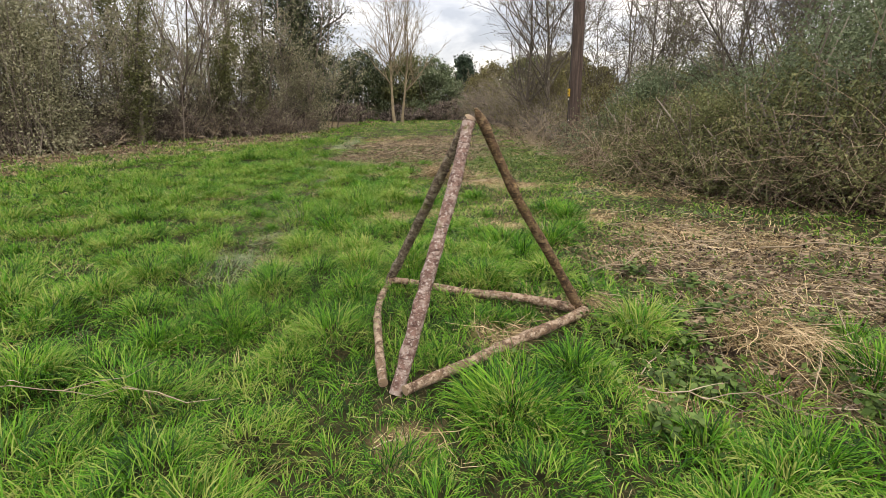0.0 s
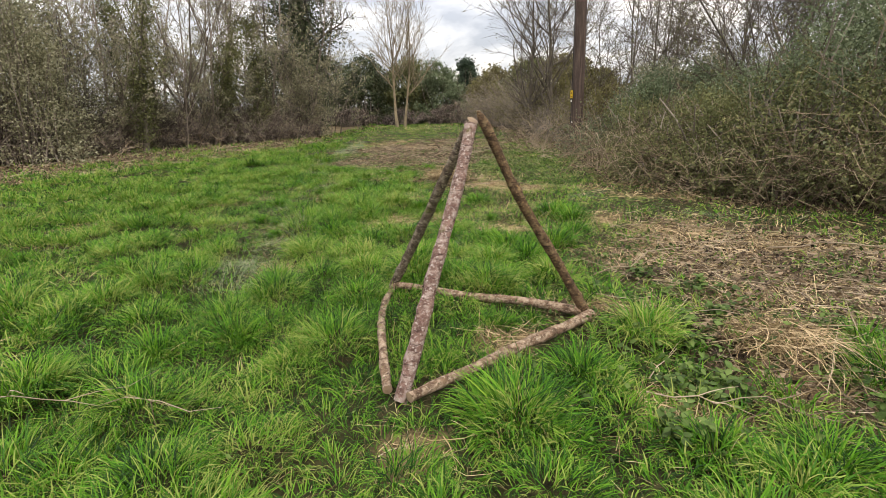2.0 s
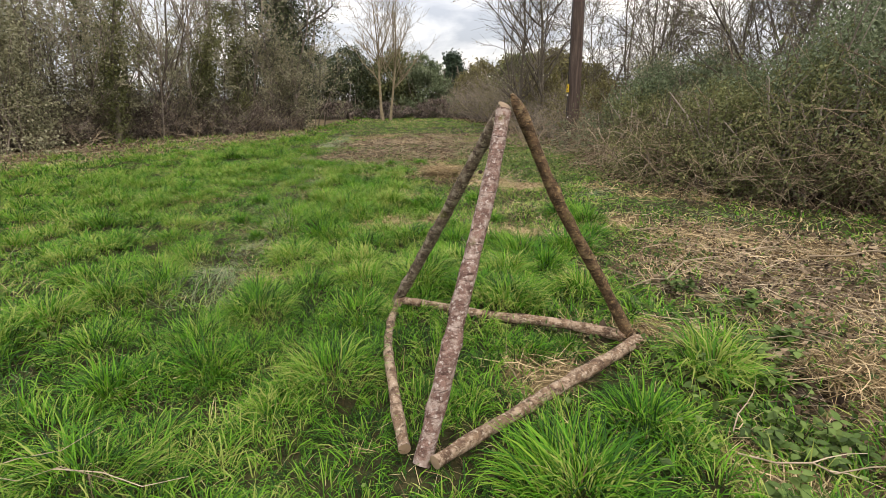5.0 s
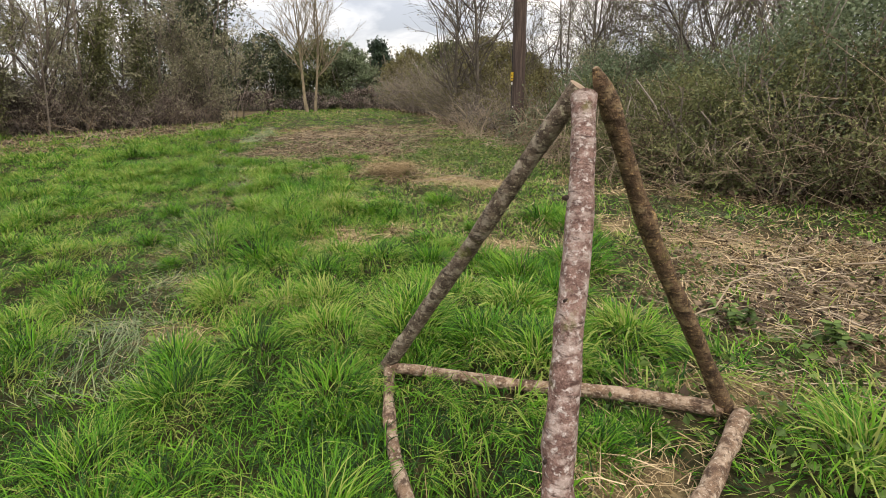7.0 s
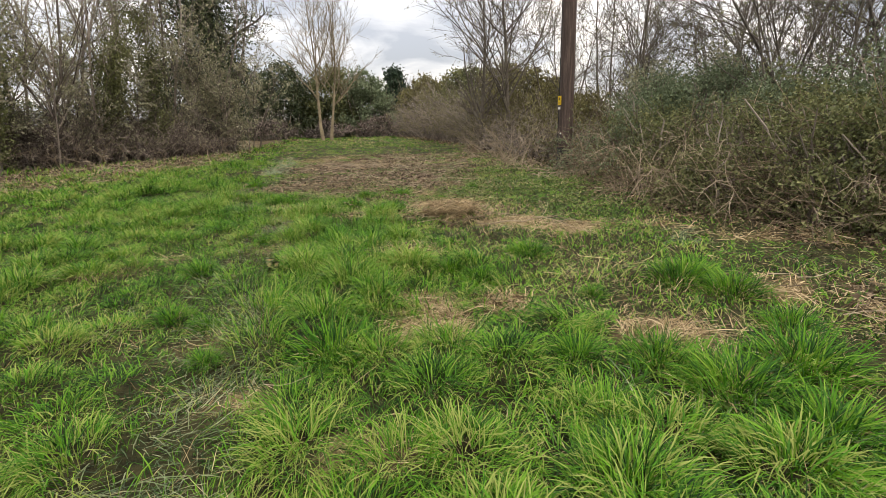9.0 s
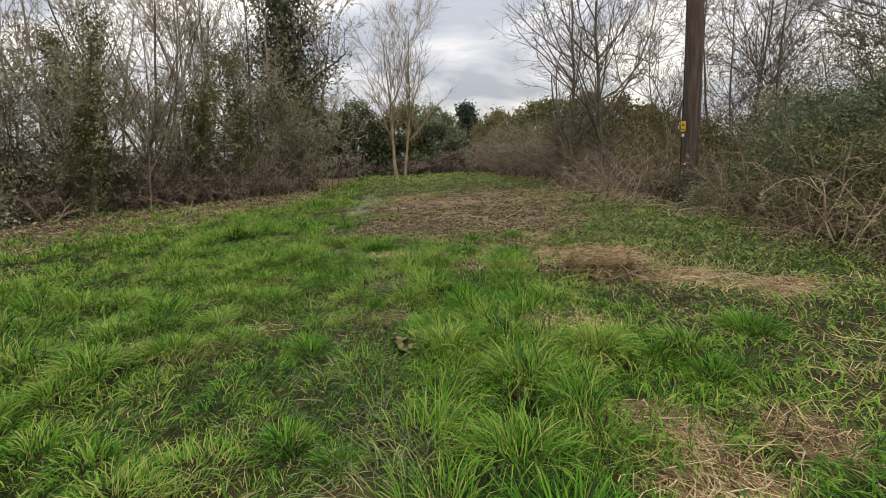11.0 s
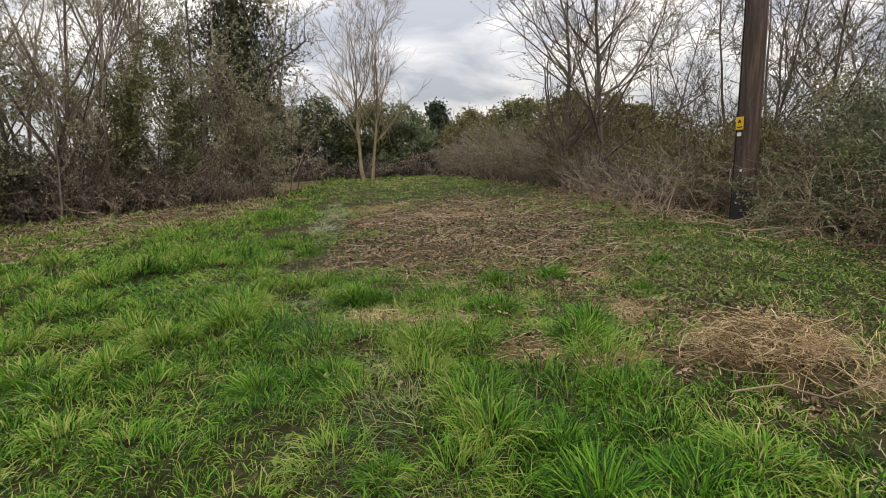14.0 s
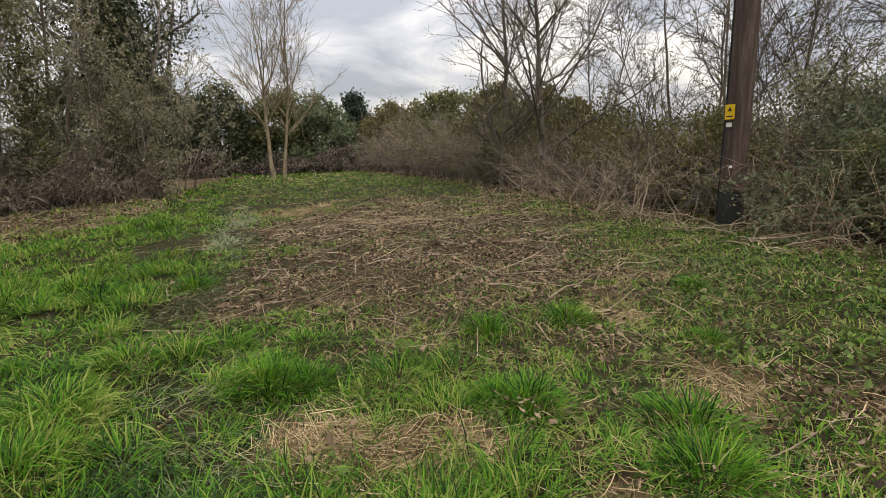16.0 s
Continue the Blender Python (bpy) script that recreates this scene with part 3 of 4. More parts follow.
def thatch_zone(r, density, inner, outer, y0, y1):
    x, y, d = scatter(r, density, inner, outer, y0, y1)
    s, lit, low = cover(x, y)
    dull = np.clip((x - lush_edge(y)) / 1.0 + 0.3, 0.22, 1)
    keep = r.uniform(size=len(x)) < np.clip(np.maximum(dull, np.maximum(np.maximum(0.4 * lit, s), 0.9 * under_logs(x, y))) * (0.35 + 0.8 * fbm(x * 1.8, y * 1.8, 64, 3)), 0, 1)
    x, y, d = x[keep], y[keep], d[keep]
    n = len(x)
    return blades(x, y, height(x, y) + r.uniform(0, 0.03, n), r.uniform(0.03, 0.12, n), (0.0032 + 0.0008 * d) * r.uniform(0.6, 1.4, n), r.uniform(0, 6.28, n), np.clip(r.normal(1.1, 0.25, n), 0.4, 1.5), r, None, True)


me = mesh_of("matted_thatch", *stack3([thatch_zone(r, 1000, 0, 3.2, 1.3, 14.5), thatch_zone(r, 330, 3.2, 8, 1.8, 22)]))
tagged(part("matted_thatch", me, THATCH), "matted brown thatch of dead grass between the tufts", "thatch", "", "stuff")


def litter_zone(r, density, inner, outer, y0, y1, size):
    x, y, d = scatter(r, density, inner, outer, y0, y1)
    s, lit, low = cover(x, y)
    keep = r.uniform(size=len(x)) < lit * (0.4 + 0.9 * fbm(x * 1.3, y * 1.3, 80)) * (1 - 0.6 * s)
    x, y, d = x[keep], y[keep], d[keep]
    clump = np.clip(3 * (fbm(x * 2.6, y * 2.6, 82, 3) - 0.5), 0, 1)
    P = np.stack([x, y, height(x, y) + r.uniform(0.0, 1, len(x)) * (0.04 + 0.14 * clump)], -1)
    return leaves(P, np.minimum(size * (1 + 0.1 * d), 0.0385 if size < 0.036 else 0.09), r, 0.5, plain=size > 0.036)


v, t = join([litter_zone(r, 1100, 0, 5, 1.2, 16, 0.0155), litter_zone(r, 330, 0, 6, 1.2, 18, 0.034), litter_zone(r, 420, 5, 12, 1.5, 26, 0.024), litter_zone(r, 60, 12, 30, 6, 42, 0.036)])
tagged(part("leaf_litter", mesh_of("leaf_litter", v, None, t), LITTER), "brown dead leaves and bramble litter over the soil", "leaf litter", "", "stuff")


def low_zone(r, density, size):
    x, y, d = scatter(r, density, 0, 9, 1.4, 17)
    s, lit, low = cover(x, y)
    keep = r.uniform(size=len(x)) < (low * 1.5 + 0.35 * lit + 0.02) * np.clip(2.4 * fbm(x * 2.2, y * 2.2, 85) - 0.6, 0, 1)
    x, y = x[keep], y[keep]
    P = np.stack([x, y, height(x, y) + r.uniform(0.02, 0.13, len(x))], -1)
    return leaves(P, size * r.uniform(0.5, 1.5, len(x)), r, 0.25, 1.5, False)


v, t = low_zone(r, 640, 0.024)
tagged(part("ground_weeds", mesh_of("ground_weeds", v, None, t), NETTLE), "low dark green weeds and young nettles among litter", "weeds", "", "stuff")


def stem_zone(r, n, box, length, rad):
    x, y = r.uniform(box[0], box[1], n), r.uniform(box[2], box[3], n)
    s, lit, low = cover(x, y)
    m = r.uniform(size=n) < np.clip(lit + 0.5 * s, 0, 1)
    x, y = x[m], y[m]
    n = len(x)
    az = r.uniform(0, 6.28, n)
    d = np.stack([np.cos(az), np.sin(az), r.normal(size=n) * 0.08], -1)
    ln = length * r.uniform(0.4, 1.5, n)
    P = np.zeros((n, 4, 3)); P[:, 0] = np.stack([x, y, height(x, y) + r.uniform(0.01, 0.07, n)], -1)
    for j in range(1, 4):
        d = unit(d + r.normal(size=(n, 3)) * (0.28, 0.28, 0.12))
        P[:, j] = P[:, j - 1] + d * (ln / 3)[:, None]
        P[:, j, 2] = np.maximum(P[:, j, 2], height(P[:, j, 0], P[:, j, 1]) + 0.01)
    return tubes(P, (rad * r.uniform(0.6, 1.4, n))[:, None] * np.linspace(1, 0.5, 4)[None])


v, q = join([stem_zone(r, 2600, (-4, 3.5, 1.5, 16), 0.35, 0.0032), stem_zone(r, 2600, (0.8, 4.6, 2.0, 7.0), 0.4, 0.003), stem_zone(r, 2600, (-4.5, 3, 12, 22), 0.45, 0.0055), stem_zone(r, 2600, (-14, -6, 12, 29), 0.5, 0.008)])
tagged(part("dead_stems", mesh_of("dead_stems", v, q), STEM), "pale dead bramble stems strewn over the litter", "stems", "", "stuff")


# ---- thickets ----
def strip_points(r, edge, y0, y1, depth, n, side):
    """Random places in a strip that starts at the hedge's edge and runs back from it."""
    y = r.uniform(y0, y1, n)
    x = edge(y) + side * r.uniform(0, 1, n) ** 0.8 * depth
    return x, y


def thicket(name, label, r, edge, y0, y1, depth, side, top, stems, twigs, nleaf, stem_rad, twig_rad, leaf_size, stem_mat, leaf_mat, arch=0.3, leaf_lo=0.0, group=""):
    """A stretch of thicket: arching stems out of the ground, side twigs, and leaves on the twigs."""
    x, y = strip_points(r, edge, y0, y1, depth, stems, side)
    inside = np.clip(np.abs(x - edge(y)) / depth, 0, 1)
    H = top(x, y, inside) * r.uniform(0.55, 1.08, stems)
    az = r.uniform(0, 6.28, stems)
    d = unit(np.stack([np.cos(az) * 0.45, np.sin(az) * 0.45, np.ones(stems)], -1))
    k = 4
    P = np.zeros((stems, k, 3)); P[:, 0] = np.stack([x, y, height(x, y) - 0.03], -1)
    bend = r.uniform(0.2, 1.6, stems)[:, None] * arch
    for j in range(1, k):
        d = unit(d + r.normal(size=(stems, 3)) * 0.16 + np.stack([np.cos(az), np.sin(az), -1.1 * np.ones(stems) * (j / k)], -1) * bend * 0.5)
        P[:, j] = P[:, j - 1] + d * (H / (k - 1) * 1.15)[:, None]
        P[:, j, 2] = np.maximum(P[:, j, 2], 0.03)
    R = (stem_rad * r.uniform(0.5, 1.4, stems))[:, None] * np.linspace(1, 0.35, k)[None]
    TP, TR = grow(P, R, r, twigs, 0.25, 1.0, 0.5 * (0.6 + 0.2 * float(H.mean())), 0.9, 0.05, 0.3, 2, 0.5, twig_rad)
    TP[..., 2] = np.maximum(TP[..., 2], 0.02)
    c = (float(np.mean(x)), float(np.mean(y)), 0.0)
    ob = thing(name, c, label, "thicket", group)
    off = np.array(c)
    v, q = tubes(P - off, R, 3)
    part("cane_mass", mesh_of("cane_mass", v, q, smooth=True), stem_mat, ob, kind="stuff")
    v, q = tubes(TP - off, TR, 3)
    part("twig_mass", mesh_of("twig_mass", v, q), stem_mat, ob, kind="stuff")
    if nleaf:
        p, _, _ = along(TP, TR, r, nleaf, leaf_lo, 1.0)
        clump = fbm(p[:, 0] * 1.5 + p[:, 2] * 1.1, p[:, 1] * 1.5 - p[:, 2] * 1.6, 33, 3)
        p = p[clump + r.uniform(-0.06, 0.06, len(p)) > 0.41]
        p = p + r.normal(size=p.shape) * leaf_size * 0.6
        p[:, 2] = np.maximum(p[:, 2], 0.03)
        v, t = leaves(p - off, leaf_size, r)
        part("foliage", mesh_of("foliage", v, None, t), leaf_mat, ob, kind="stuff")
    return ob


def left_top(x, y, inside):
    return 1.1 + 1.4 * np.clip(inside * 2.2, 0, 1) + 0.5 * (fbm(x * 0.7, y * 0.7, 90) - 0.5)


r = np.random.default_rng(21)
for a, b in ((10, 14), (14, 17), (17, 20), (20, 22.5), (22.5, 25), (25, 27.6)):
    k = (b - a) / 3.0
    thicket("hedge_thicket", "tangled grey-brown leafless hedge thicket on the meadow's edge", r, left_hedge, a, b, 3.4, -1, left_top,
            int(620 * k), int(3900 * k), int(5200 * k), 0.012, 0.0068, 0.036, HEDGEWOOD, BUD, 0.35, 0.3, "hedge along the meadow")


def right_top(x, y, inside):
    return np.interp(y, [6, 8, 9.5, 12, 13.5, 15, 18], [1.3, 1.0, 0.65, 0.6, 0.9, 1.1, 0.9]) + 1.9 * np.clip(inside * 1.5, 0, 1) * np.interp(y, [6, 9, 11, 12.5, 15, 17], [1.1, 0.95, 0.55, 0.55, 0.85, 0.7]) + 1.0 * (fbm(x * 0.9, y * 0.9, 95) - 0.5)


for a, b, nl, mat in ((5.2, 7.2, 9000, OLIVE), (7.0, 9.0, 10000, OLIVE), (8.8, 11, 8500, OLIVE), (10.8, 13, 6500, OLIVE), (12.8, 15.2, 7500, BRAMBLE)):
    thicket("bramble_thicket", "arching brown bramble canes with olive green spring leaves", r, right_hedge, a, b, 4.2, 1, right_top,
            560, 4000, int(nl * 5), 0.008, 0.0044, 0.027, CANE, mat, 0.75, 0.2, "brambles along the meadow")


def rfar_top(x, y, inside):
    return np.interp(y, [15, 20, 24, 30, 34, 42], [1.8, 1.7, 2.0, 2.8, 3.2, 3.6]) * (0.6 + 0.5 * np.clip(inside * 2, 0, 1)) + 0.5 * (fbm(x * 0.8, y * 0.8, 99) - 0.5)


for a, b in ((15.6, 19), (19, 23), (23, 28), (28, 34), (34, 41)):
    thicket("scrub_thicket", "brown leafless scrub with a haze of tan buds", r, right_hedge, a, b, 3.6, 1, rfar_top,
            520, 3700, 14000, 0.011, 0.006, 0.04, TWIG, SCRUBBUD, 0.5, 0.2, "scrub along the meadow")


# ---- trees ----
def tree(name, label, at, tall, r, stems=1, lean=0.08, limbs=16, boughs=110, twigs=700, spread=0.7, up=0.12, rad=0.09, bark=BARK, buds=0, bud_mat=BUD, bud_size=0.06,
         ivy=0, ivy_size=0.09, ivy_mat=IVY, ivy_out=0.35, limb_len=0.35, limb_lo=0.3, twig_rad=0.005, apart=0.35, group="", turn=None):
    """A leafless tree: trunks, limbs, boughs and twigs; buds or ivy leaves where it has them."""
    ob = thing(name, (at[0], at[1], 0), label, "tree", group)
    k = 9
    az = (r.uniform(0, 6.28) if turn is None else turn) + np.arange(stems) * 6.28 / max(stems, 1)
    out = np.stack([np.cos(az), np.sin(az), np.zeros(stems)], -1)
    d = unit(out * lean * r.uniform(0.5, 1.5, stems)[:, None] + np.array([0, 0, 1.0]))
    P = np.zeros((stems, k, 3)); P[:, 0] = out * apart * 0.5 * (stems > 1) + np.array([0, 0, -0.08])
    ht = tall * r.uniform(0.82, 1.0, stems)
    ht[0] = tall
    for j in range(1, k):
        d = unit(d + r.normal(size=(stems, 3)) * 0.06 + np.array([0, 0, 0.04]))
        P[:, j] = P[:, j - 1] + d * (ht / (k - 1))[:, None]
    R = rad * r.uniform(0.7, 1.0, stems)[:, None] * np.linspace(1, 0.12, k)[None] ** 0.9
    R[:, 0] *= 1.35
    LP, LR = grow(P, R, r, limbs * stems, limb_lo, 0.97, tall * limb_len, spread, up, 0.14, 6, 0.55, 0.012)
    BP, BR = grow(LP, LR, r, boughs * stems, 0.2, 1.0, tall * limb_len * 0.42, spread, up, 0.2, 4, 0.55, 0.007)
    TP, TR = grow(np.concatenate([BP]), BR, r, twigs * stems, 0.15, 1.0, tall * limb_len * 0.2, spread * 0.9, up, 0.25, 2, 0.6, twig_rad)
    v, q = tubes(P, R, 9)
    part("trunk", mesh_of("trunk", v, q, smooth=True), bark, ob)
    v, q = join([tubes(LP, LR, 4), tubes(BP, BR, 3)])
    part("branchwork", mesh_of("branchwork", v, q, smooth=True), bark, ob, kind="stuff")
    v, q = tubes(TP, TR, 3)
    part("crown", mesh_of("crown", v, q), bark, ob, kind="stuff")
    if buds:
        p, _, _ = along(TP, TR, r, buds, 0.2, 1.0)
        v, t = leaves(p + r.normal(size=p.shape) * bud_size * 0.5, bud_size, r)
        part("foliage", mesh_of("foliage", v, None, t), bud_mat, ob, kind="stuff")
    if ivy:
        p1, _, _ = along(P, R, r, int(ivy * 0.3), 0.05, 0.95)
        p2, _, _ = along(LP, LR, r, ivy - int(ivy * 0.3), 0.0, 0.9)
        p = np.concatenate([p1, p2])
        # ivy hangs in clumps
        c = p[r.integers(0, len(p), len(p) // 40)]
        p = np.where(r.uniform(size=(len(p), 1)) < 0.6, c[r.integers(0, len(c), len(p))] + r.normal(size=p.shape) * ivy_out * 0.75, p + r.normal(size=p.shape) * ivy_out * 0.7)
        p[:, 2] = np.maximum(p[:, 2], 0.05)
        v, t = leaves(p, ivy_size, r)
        part("ivy", mesh_of("ivy", v, None, t), ivy_mat, ob, kind="stuff")
    return ob


r = np.random.default_rng(5)
tree("ash_tree", "leafless ash with two pale slender stems and upright twigs", (-5.0, 38.2), 8.9, r, 2, 0.05, 24, 150, 950, 0.74, 0.13, 0.115, ASHBARK, limb_len=0.4, limb_lo=0.25, twig_rad=0.009, apart=0.55, turn=0.3)
tree("ivy_tree", "tall tree thickly wrapped in dark ivy behind the hedge", (-8.8, 29.6), 9.2, r, 1, 0.03, 34, 150, 700, 1.05, 0.05, 0.24, BARK, ivy=20000, ivy_size=0.085, ivy_out=0.62, limb_len=0.3, limb_lo=0.2, twig_rad=0.009)
for x, y, h, st in ((-12.2, 24.2, 9.5, 5), (-13.6, 22.6, 10, 5), (-11.2, 27.2, 10, 5), (-15.6, 20.8, 9.5, 5), (-14.2, 25.6, 11, 4), (-17.2, 17.2, 8.5, 4), (-10.0, 28.4, 7.5, 3), (-9.6, 31.5, 9, 3)):
    tree("bare_tree", "slender leafless many-stemmed tree behind the hedge", (x, y), h, r, st, 0.34, 10, 50, 210, 0.6, 0.10, 0.075, TWIG, buds=6500, bud_size=0.038, limb_len=0.32, limb_lo=0.2, twig_rad=0.006, apart=1.1, group="bare trees behind the hedge")
for x, y, h in ((-15.3, 18.4, 6.4), (-14.2, 20.4, 5.2), (-16.6, 15.6, 6.4), (-17.5, 18.5, 7.5), (-9.4, 27.4, 4.8), (-8.0, 28.6, 4.2), (-11.8, 25.0, 5.2), (-12.9, 22.2, 4.4), (-19, 14, 6.5)):
    tree("budding_shrub", "tall grey-green shrub covered in small spring buds", (x, y), h, r, 6, 0.26, 11, 50, 220, 0.75, 0.05, 0.035, TWIG, buds=9500, bud_size=0.042, limb_len=0.33, limb_lo=0.08, twig_rad=0.006, apart=1.5, group="budding shrubs in the hedge")
for x, y, h in ((-14.6, 22.0, 6.5), (-13.0, 20.0, 5.6), (-11.4, 24.0, 5.3), (-10.5, 25.2, 5.6)):
    tree("ivy_clad_tree", "leaning tree wrapped in small-leaved ivy among the hedge", (x, y), h, r, 1, 0.14, 14, 40, 120, 0.8, 0.05, 0.12, BARK, ivy=8000, ivy_size=0.048, ivy_out=0.33, ivy_mat=OLIVE, limb_len=0.16, limb_lo=0.12, group="ivy-clad trees")
for x, y, h, st in ((3.75, 23.3, 8.5, 1), (2.80, 24.4, 8.2, 1)):
    tree("bare_tree", "leafless tree with long upswept limbs behind the scrub", (x, y), h, r, st, 0.05, 34, 240, 1300, 0.85, 0.09, 0.12, BARK, buds=900, bud_size=0.045, limb_len=0.42, limb_lo=0.1, twig_rad=0.0055, apart=0.7, group="bare trees behind the scrub")
for x, y, h, st in ((5.8, 17.8, 7.5, 2), (8.2, 15.5, 8.0, 3), (9.5, 12.2, 7.5, 3), (7.2, 21.0, 7.5, 3), (11.2, 17.0, 9, 3), (6.6, 26, 7, 3), (10, 9, 7, 3), (7.6, 12.4, 6, 3)):
    tree("bare_tree", "slender leafless tree with budding twigs behind the brambles", (x, y), h, r, st, 0.26, 14, 80, 420, 0.75, 0.07, 0.05, BARK, buds=1400, bud_size=0.036, bud_mat=OLIVE, limb_len=0.36, limb_lo=0.12, twig_rad=0.006, apart=0.9, group="bare trees behind the scrub")


for x, y, h in ((6.8, 12.9, 3.8), (8.8, 13.6, 7.0), (6.0, 20.0, 4.2), (9.0, 18.5, 7.0)):
    tree("bare_tree", "slender grey-twigged sapling clump behind the brambles", (x, y), h, r, 4, 0.34, 12, 70, 420, 0.7, 0.08, 0.035, BARK, buds=1600, bud_size=0.032, bud_mat=OLIVE, limb_len=0.36, limb_lo=0.15, twig_rad=0.0045, apart=1.2, group="bare trees behind the scrub")


def leafy_mound(name, label, at, w, d, h, r, n, size, mat, cat="bush", group="", cone=0.0):
    """A bush: stems inside and leaves in clumps of uneven outline."""
    ob = thing(name, (at[0], at[1], 0), label, cat, group)
    ns = 40
    a = r.uniform(0, 6.28, ns)
    P = np.zeros((ns, 5, 3)); P[:, 0] = np.stack([np.cos(a) * w * 0.25, np.sin(a) * d * 0.25, np.full(ns, -0.05)], -1) * r.uniform(0.1, 1, ns)[:, None]
    tip = np.stack([np.cos(a) * w * 0.5, np.sin(a) * d * 0.5, np.zeros(ns)], -1) * r.uniform(0.1, 0.9, ns)[:, None]
    tip[:, 2] = h * r.uniform(0.5, 0.95, ns)
    for j in range(1, 5):
        P[:, j] = P[:, 0] + (tip - P[:, 0]) * (j / 4) + r.normal(size=(ns, 3)) * 0.08
    R = 0.03 * np.ones((ns, 1)) * np.linspace(1, 0.3, 5)[None]
    v, q = tubes(P, R, 4)
    part("cane_mass", mesh_of("cane_mass", v, q, smooth=True), TWIG, ob, kind="stuff")
    nc = max(30, n // 110)
    u = r.uniform(size=nc); a = r.uniform(0, 6.28, nc)
    zz = r.uniform(0.02, 1, nc)
    rad = np.sqrt(np.clip(1 - zz ** 2, 0.05, 1)) * (1 - cone) + cone * (1.02 - zz)
    rr = rad * u ** 0.4
    C = np.stack([np.cos(a) * rr * w * 0.5, np.sin(a) * rr * d * 0.5, zz * h * r.uniform(0.8, 1.06, nc)], -1)
    p = C[r.integers(0, nc, n)] + r.normal(size=(n, 3)) * np.array([0.23, 0.23, 0.19]) * (h / 3.5) ** 0.5
    p[:, 2] = np.maximum(p[:, 2], 0.04)
    v, t = leaves(p, size, r)
    part("foliage", mesh_of("foliage", v, None, t), mat, ob, kind="stuff")
    return ob


r = np.random.default_rng(9)
leafy_mound("holly_tree", "dark green cone-shaped holly at the far hedge", (0.0, 46.5), 4.2, 3.5, 5.0, r, 9000, 0.13, DARKLEAF, "tree", cone=0.6)
for x, y, w, h, mat in ((-12.5, 45, 6, 5.2, IVY), (-8.6, 44, 5.5, 5.0, IVY), (-5.2, 44.5, 5, 4.9, OLIVE), (-2.6, 44, 4, 4.4, BRAMBLE), (-16, 44, 6, 5.6, IVY), (2.8, 45, 5, 4.2, SCRUBBUD), (5, 40, 5, 4.2, OLIVE), (6, 34, 4.5, 3.7, SCRUBBUD), (6, 28, 4, 3.0, SCRUBBUD)):
    leafy_mound("far_bush", "dense bush in a hedge closing the meadow's far end", (x, y), w * 1.35, 3.5, h * 1.06, r, 15000, 0.11, mat, group="bushes at the far end")
for x, y, w, h in ((-9.5, 41.6, 5, 1.3), (-5.2, 41.8, 5, 1.2), (-1.5, 41.2, 4.5, 1.4), (1.4, 39.6, 4, 1.6)):
    leafy_mound("low_scrub", "low grey-brown scrub at the foot of the far hedge", (x, y), w, 2, h, r, 4500, 0.07, HEDGEWOOD, group="scrub at the far end")
for x, y, w, h, n in ((-16.4, 17.6, 4.5, 6.6, 15000), (-17.6, 14.2, 5.0, 6.6, 12000), (-15.6, 19.6, 3.4, 5.0, 9000), (-14.9, 16.6, 4.2, 5.6, 13000), (-8.9, 28.2, 2.6, 4.0, 6000), (-12.6, 24.4, 2.6, 3.6, 5000)):
    leafy_mound("sallow_bush", "tall grey-green sallow thick with opening buds", (x, y), w, 3.2, h, r, int(n * 1.5), 0.048, BUD, group="sallows in the hedge")
for x, y, w, h in ((6.2, 8.6, 3.8, 3.0), (8.2, 7.2, 4.4, 3.8), (8.0, 10.4, 4.6, 3.7), (5.8, 11.4, 3.0, 1.9), (6.2, 13.8, 3.6, 2.3)):
    leafy_mound("hawthorn_bush", "dense hawthorn bush in young green leaf behind brambles", (x, y), w, 3.0, h, r, 22000, 0.033, BRAMBLE, group="hawthorns behind the brambles")


r = np.random.default_rng(61)
for x, y, w, h, mat in ((4.9, 14.4, 2.4, 2.0, BRAMBLE), (5.8, 16.4, 3.0, 2.5, BUD), (4.5, 17.3, 2.2, 1.8, SCRUBBUD), (4.7, 20.3, 2.8, 2.1, SCRUBBUD), (4.5, 12.9, 2.0, 1.7, BRAMBLE), (6.6, 14.8, 3.0, 2.6, BUD), (5.4, 22.8, 3.0, 2.4, SCRUBBUD), (4.2, 26.0, 3.0, 2.6, SCRUBBUD)):
    leafy_mound("scrub_bush", "grey-green scrub bush with small spring leaves behind the pole", (x, y), w, 2.2, h, r, 9000, 0.04, mat, group="scrub bushes behind the pole")
r = np.random.default_rng(63)
for y in np.linspace(6.3, 14.6, 17):
    y = float(y + r.uniform(-0.2, 0.2))
    back = r.uniform(0.55, 2.2)
    x = float(right_hedge(np.array([y]))[0]) + back
    h = float(right_top(np.array([x]), np.array([y]), np.array([back / 4.2]))[0]) * r.uniform(0.85, 1.1)
    leafy_mound("bramble_bush", "rounded bramble bush with small olive leaves over dead canes", (x, y), r.uniform(1.3, 2.0), 1.5, h, r, 6500, 0.026, OLIVE if r.uniform() < 0.65 else BRAMBLE, group="bramble bushes")


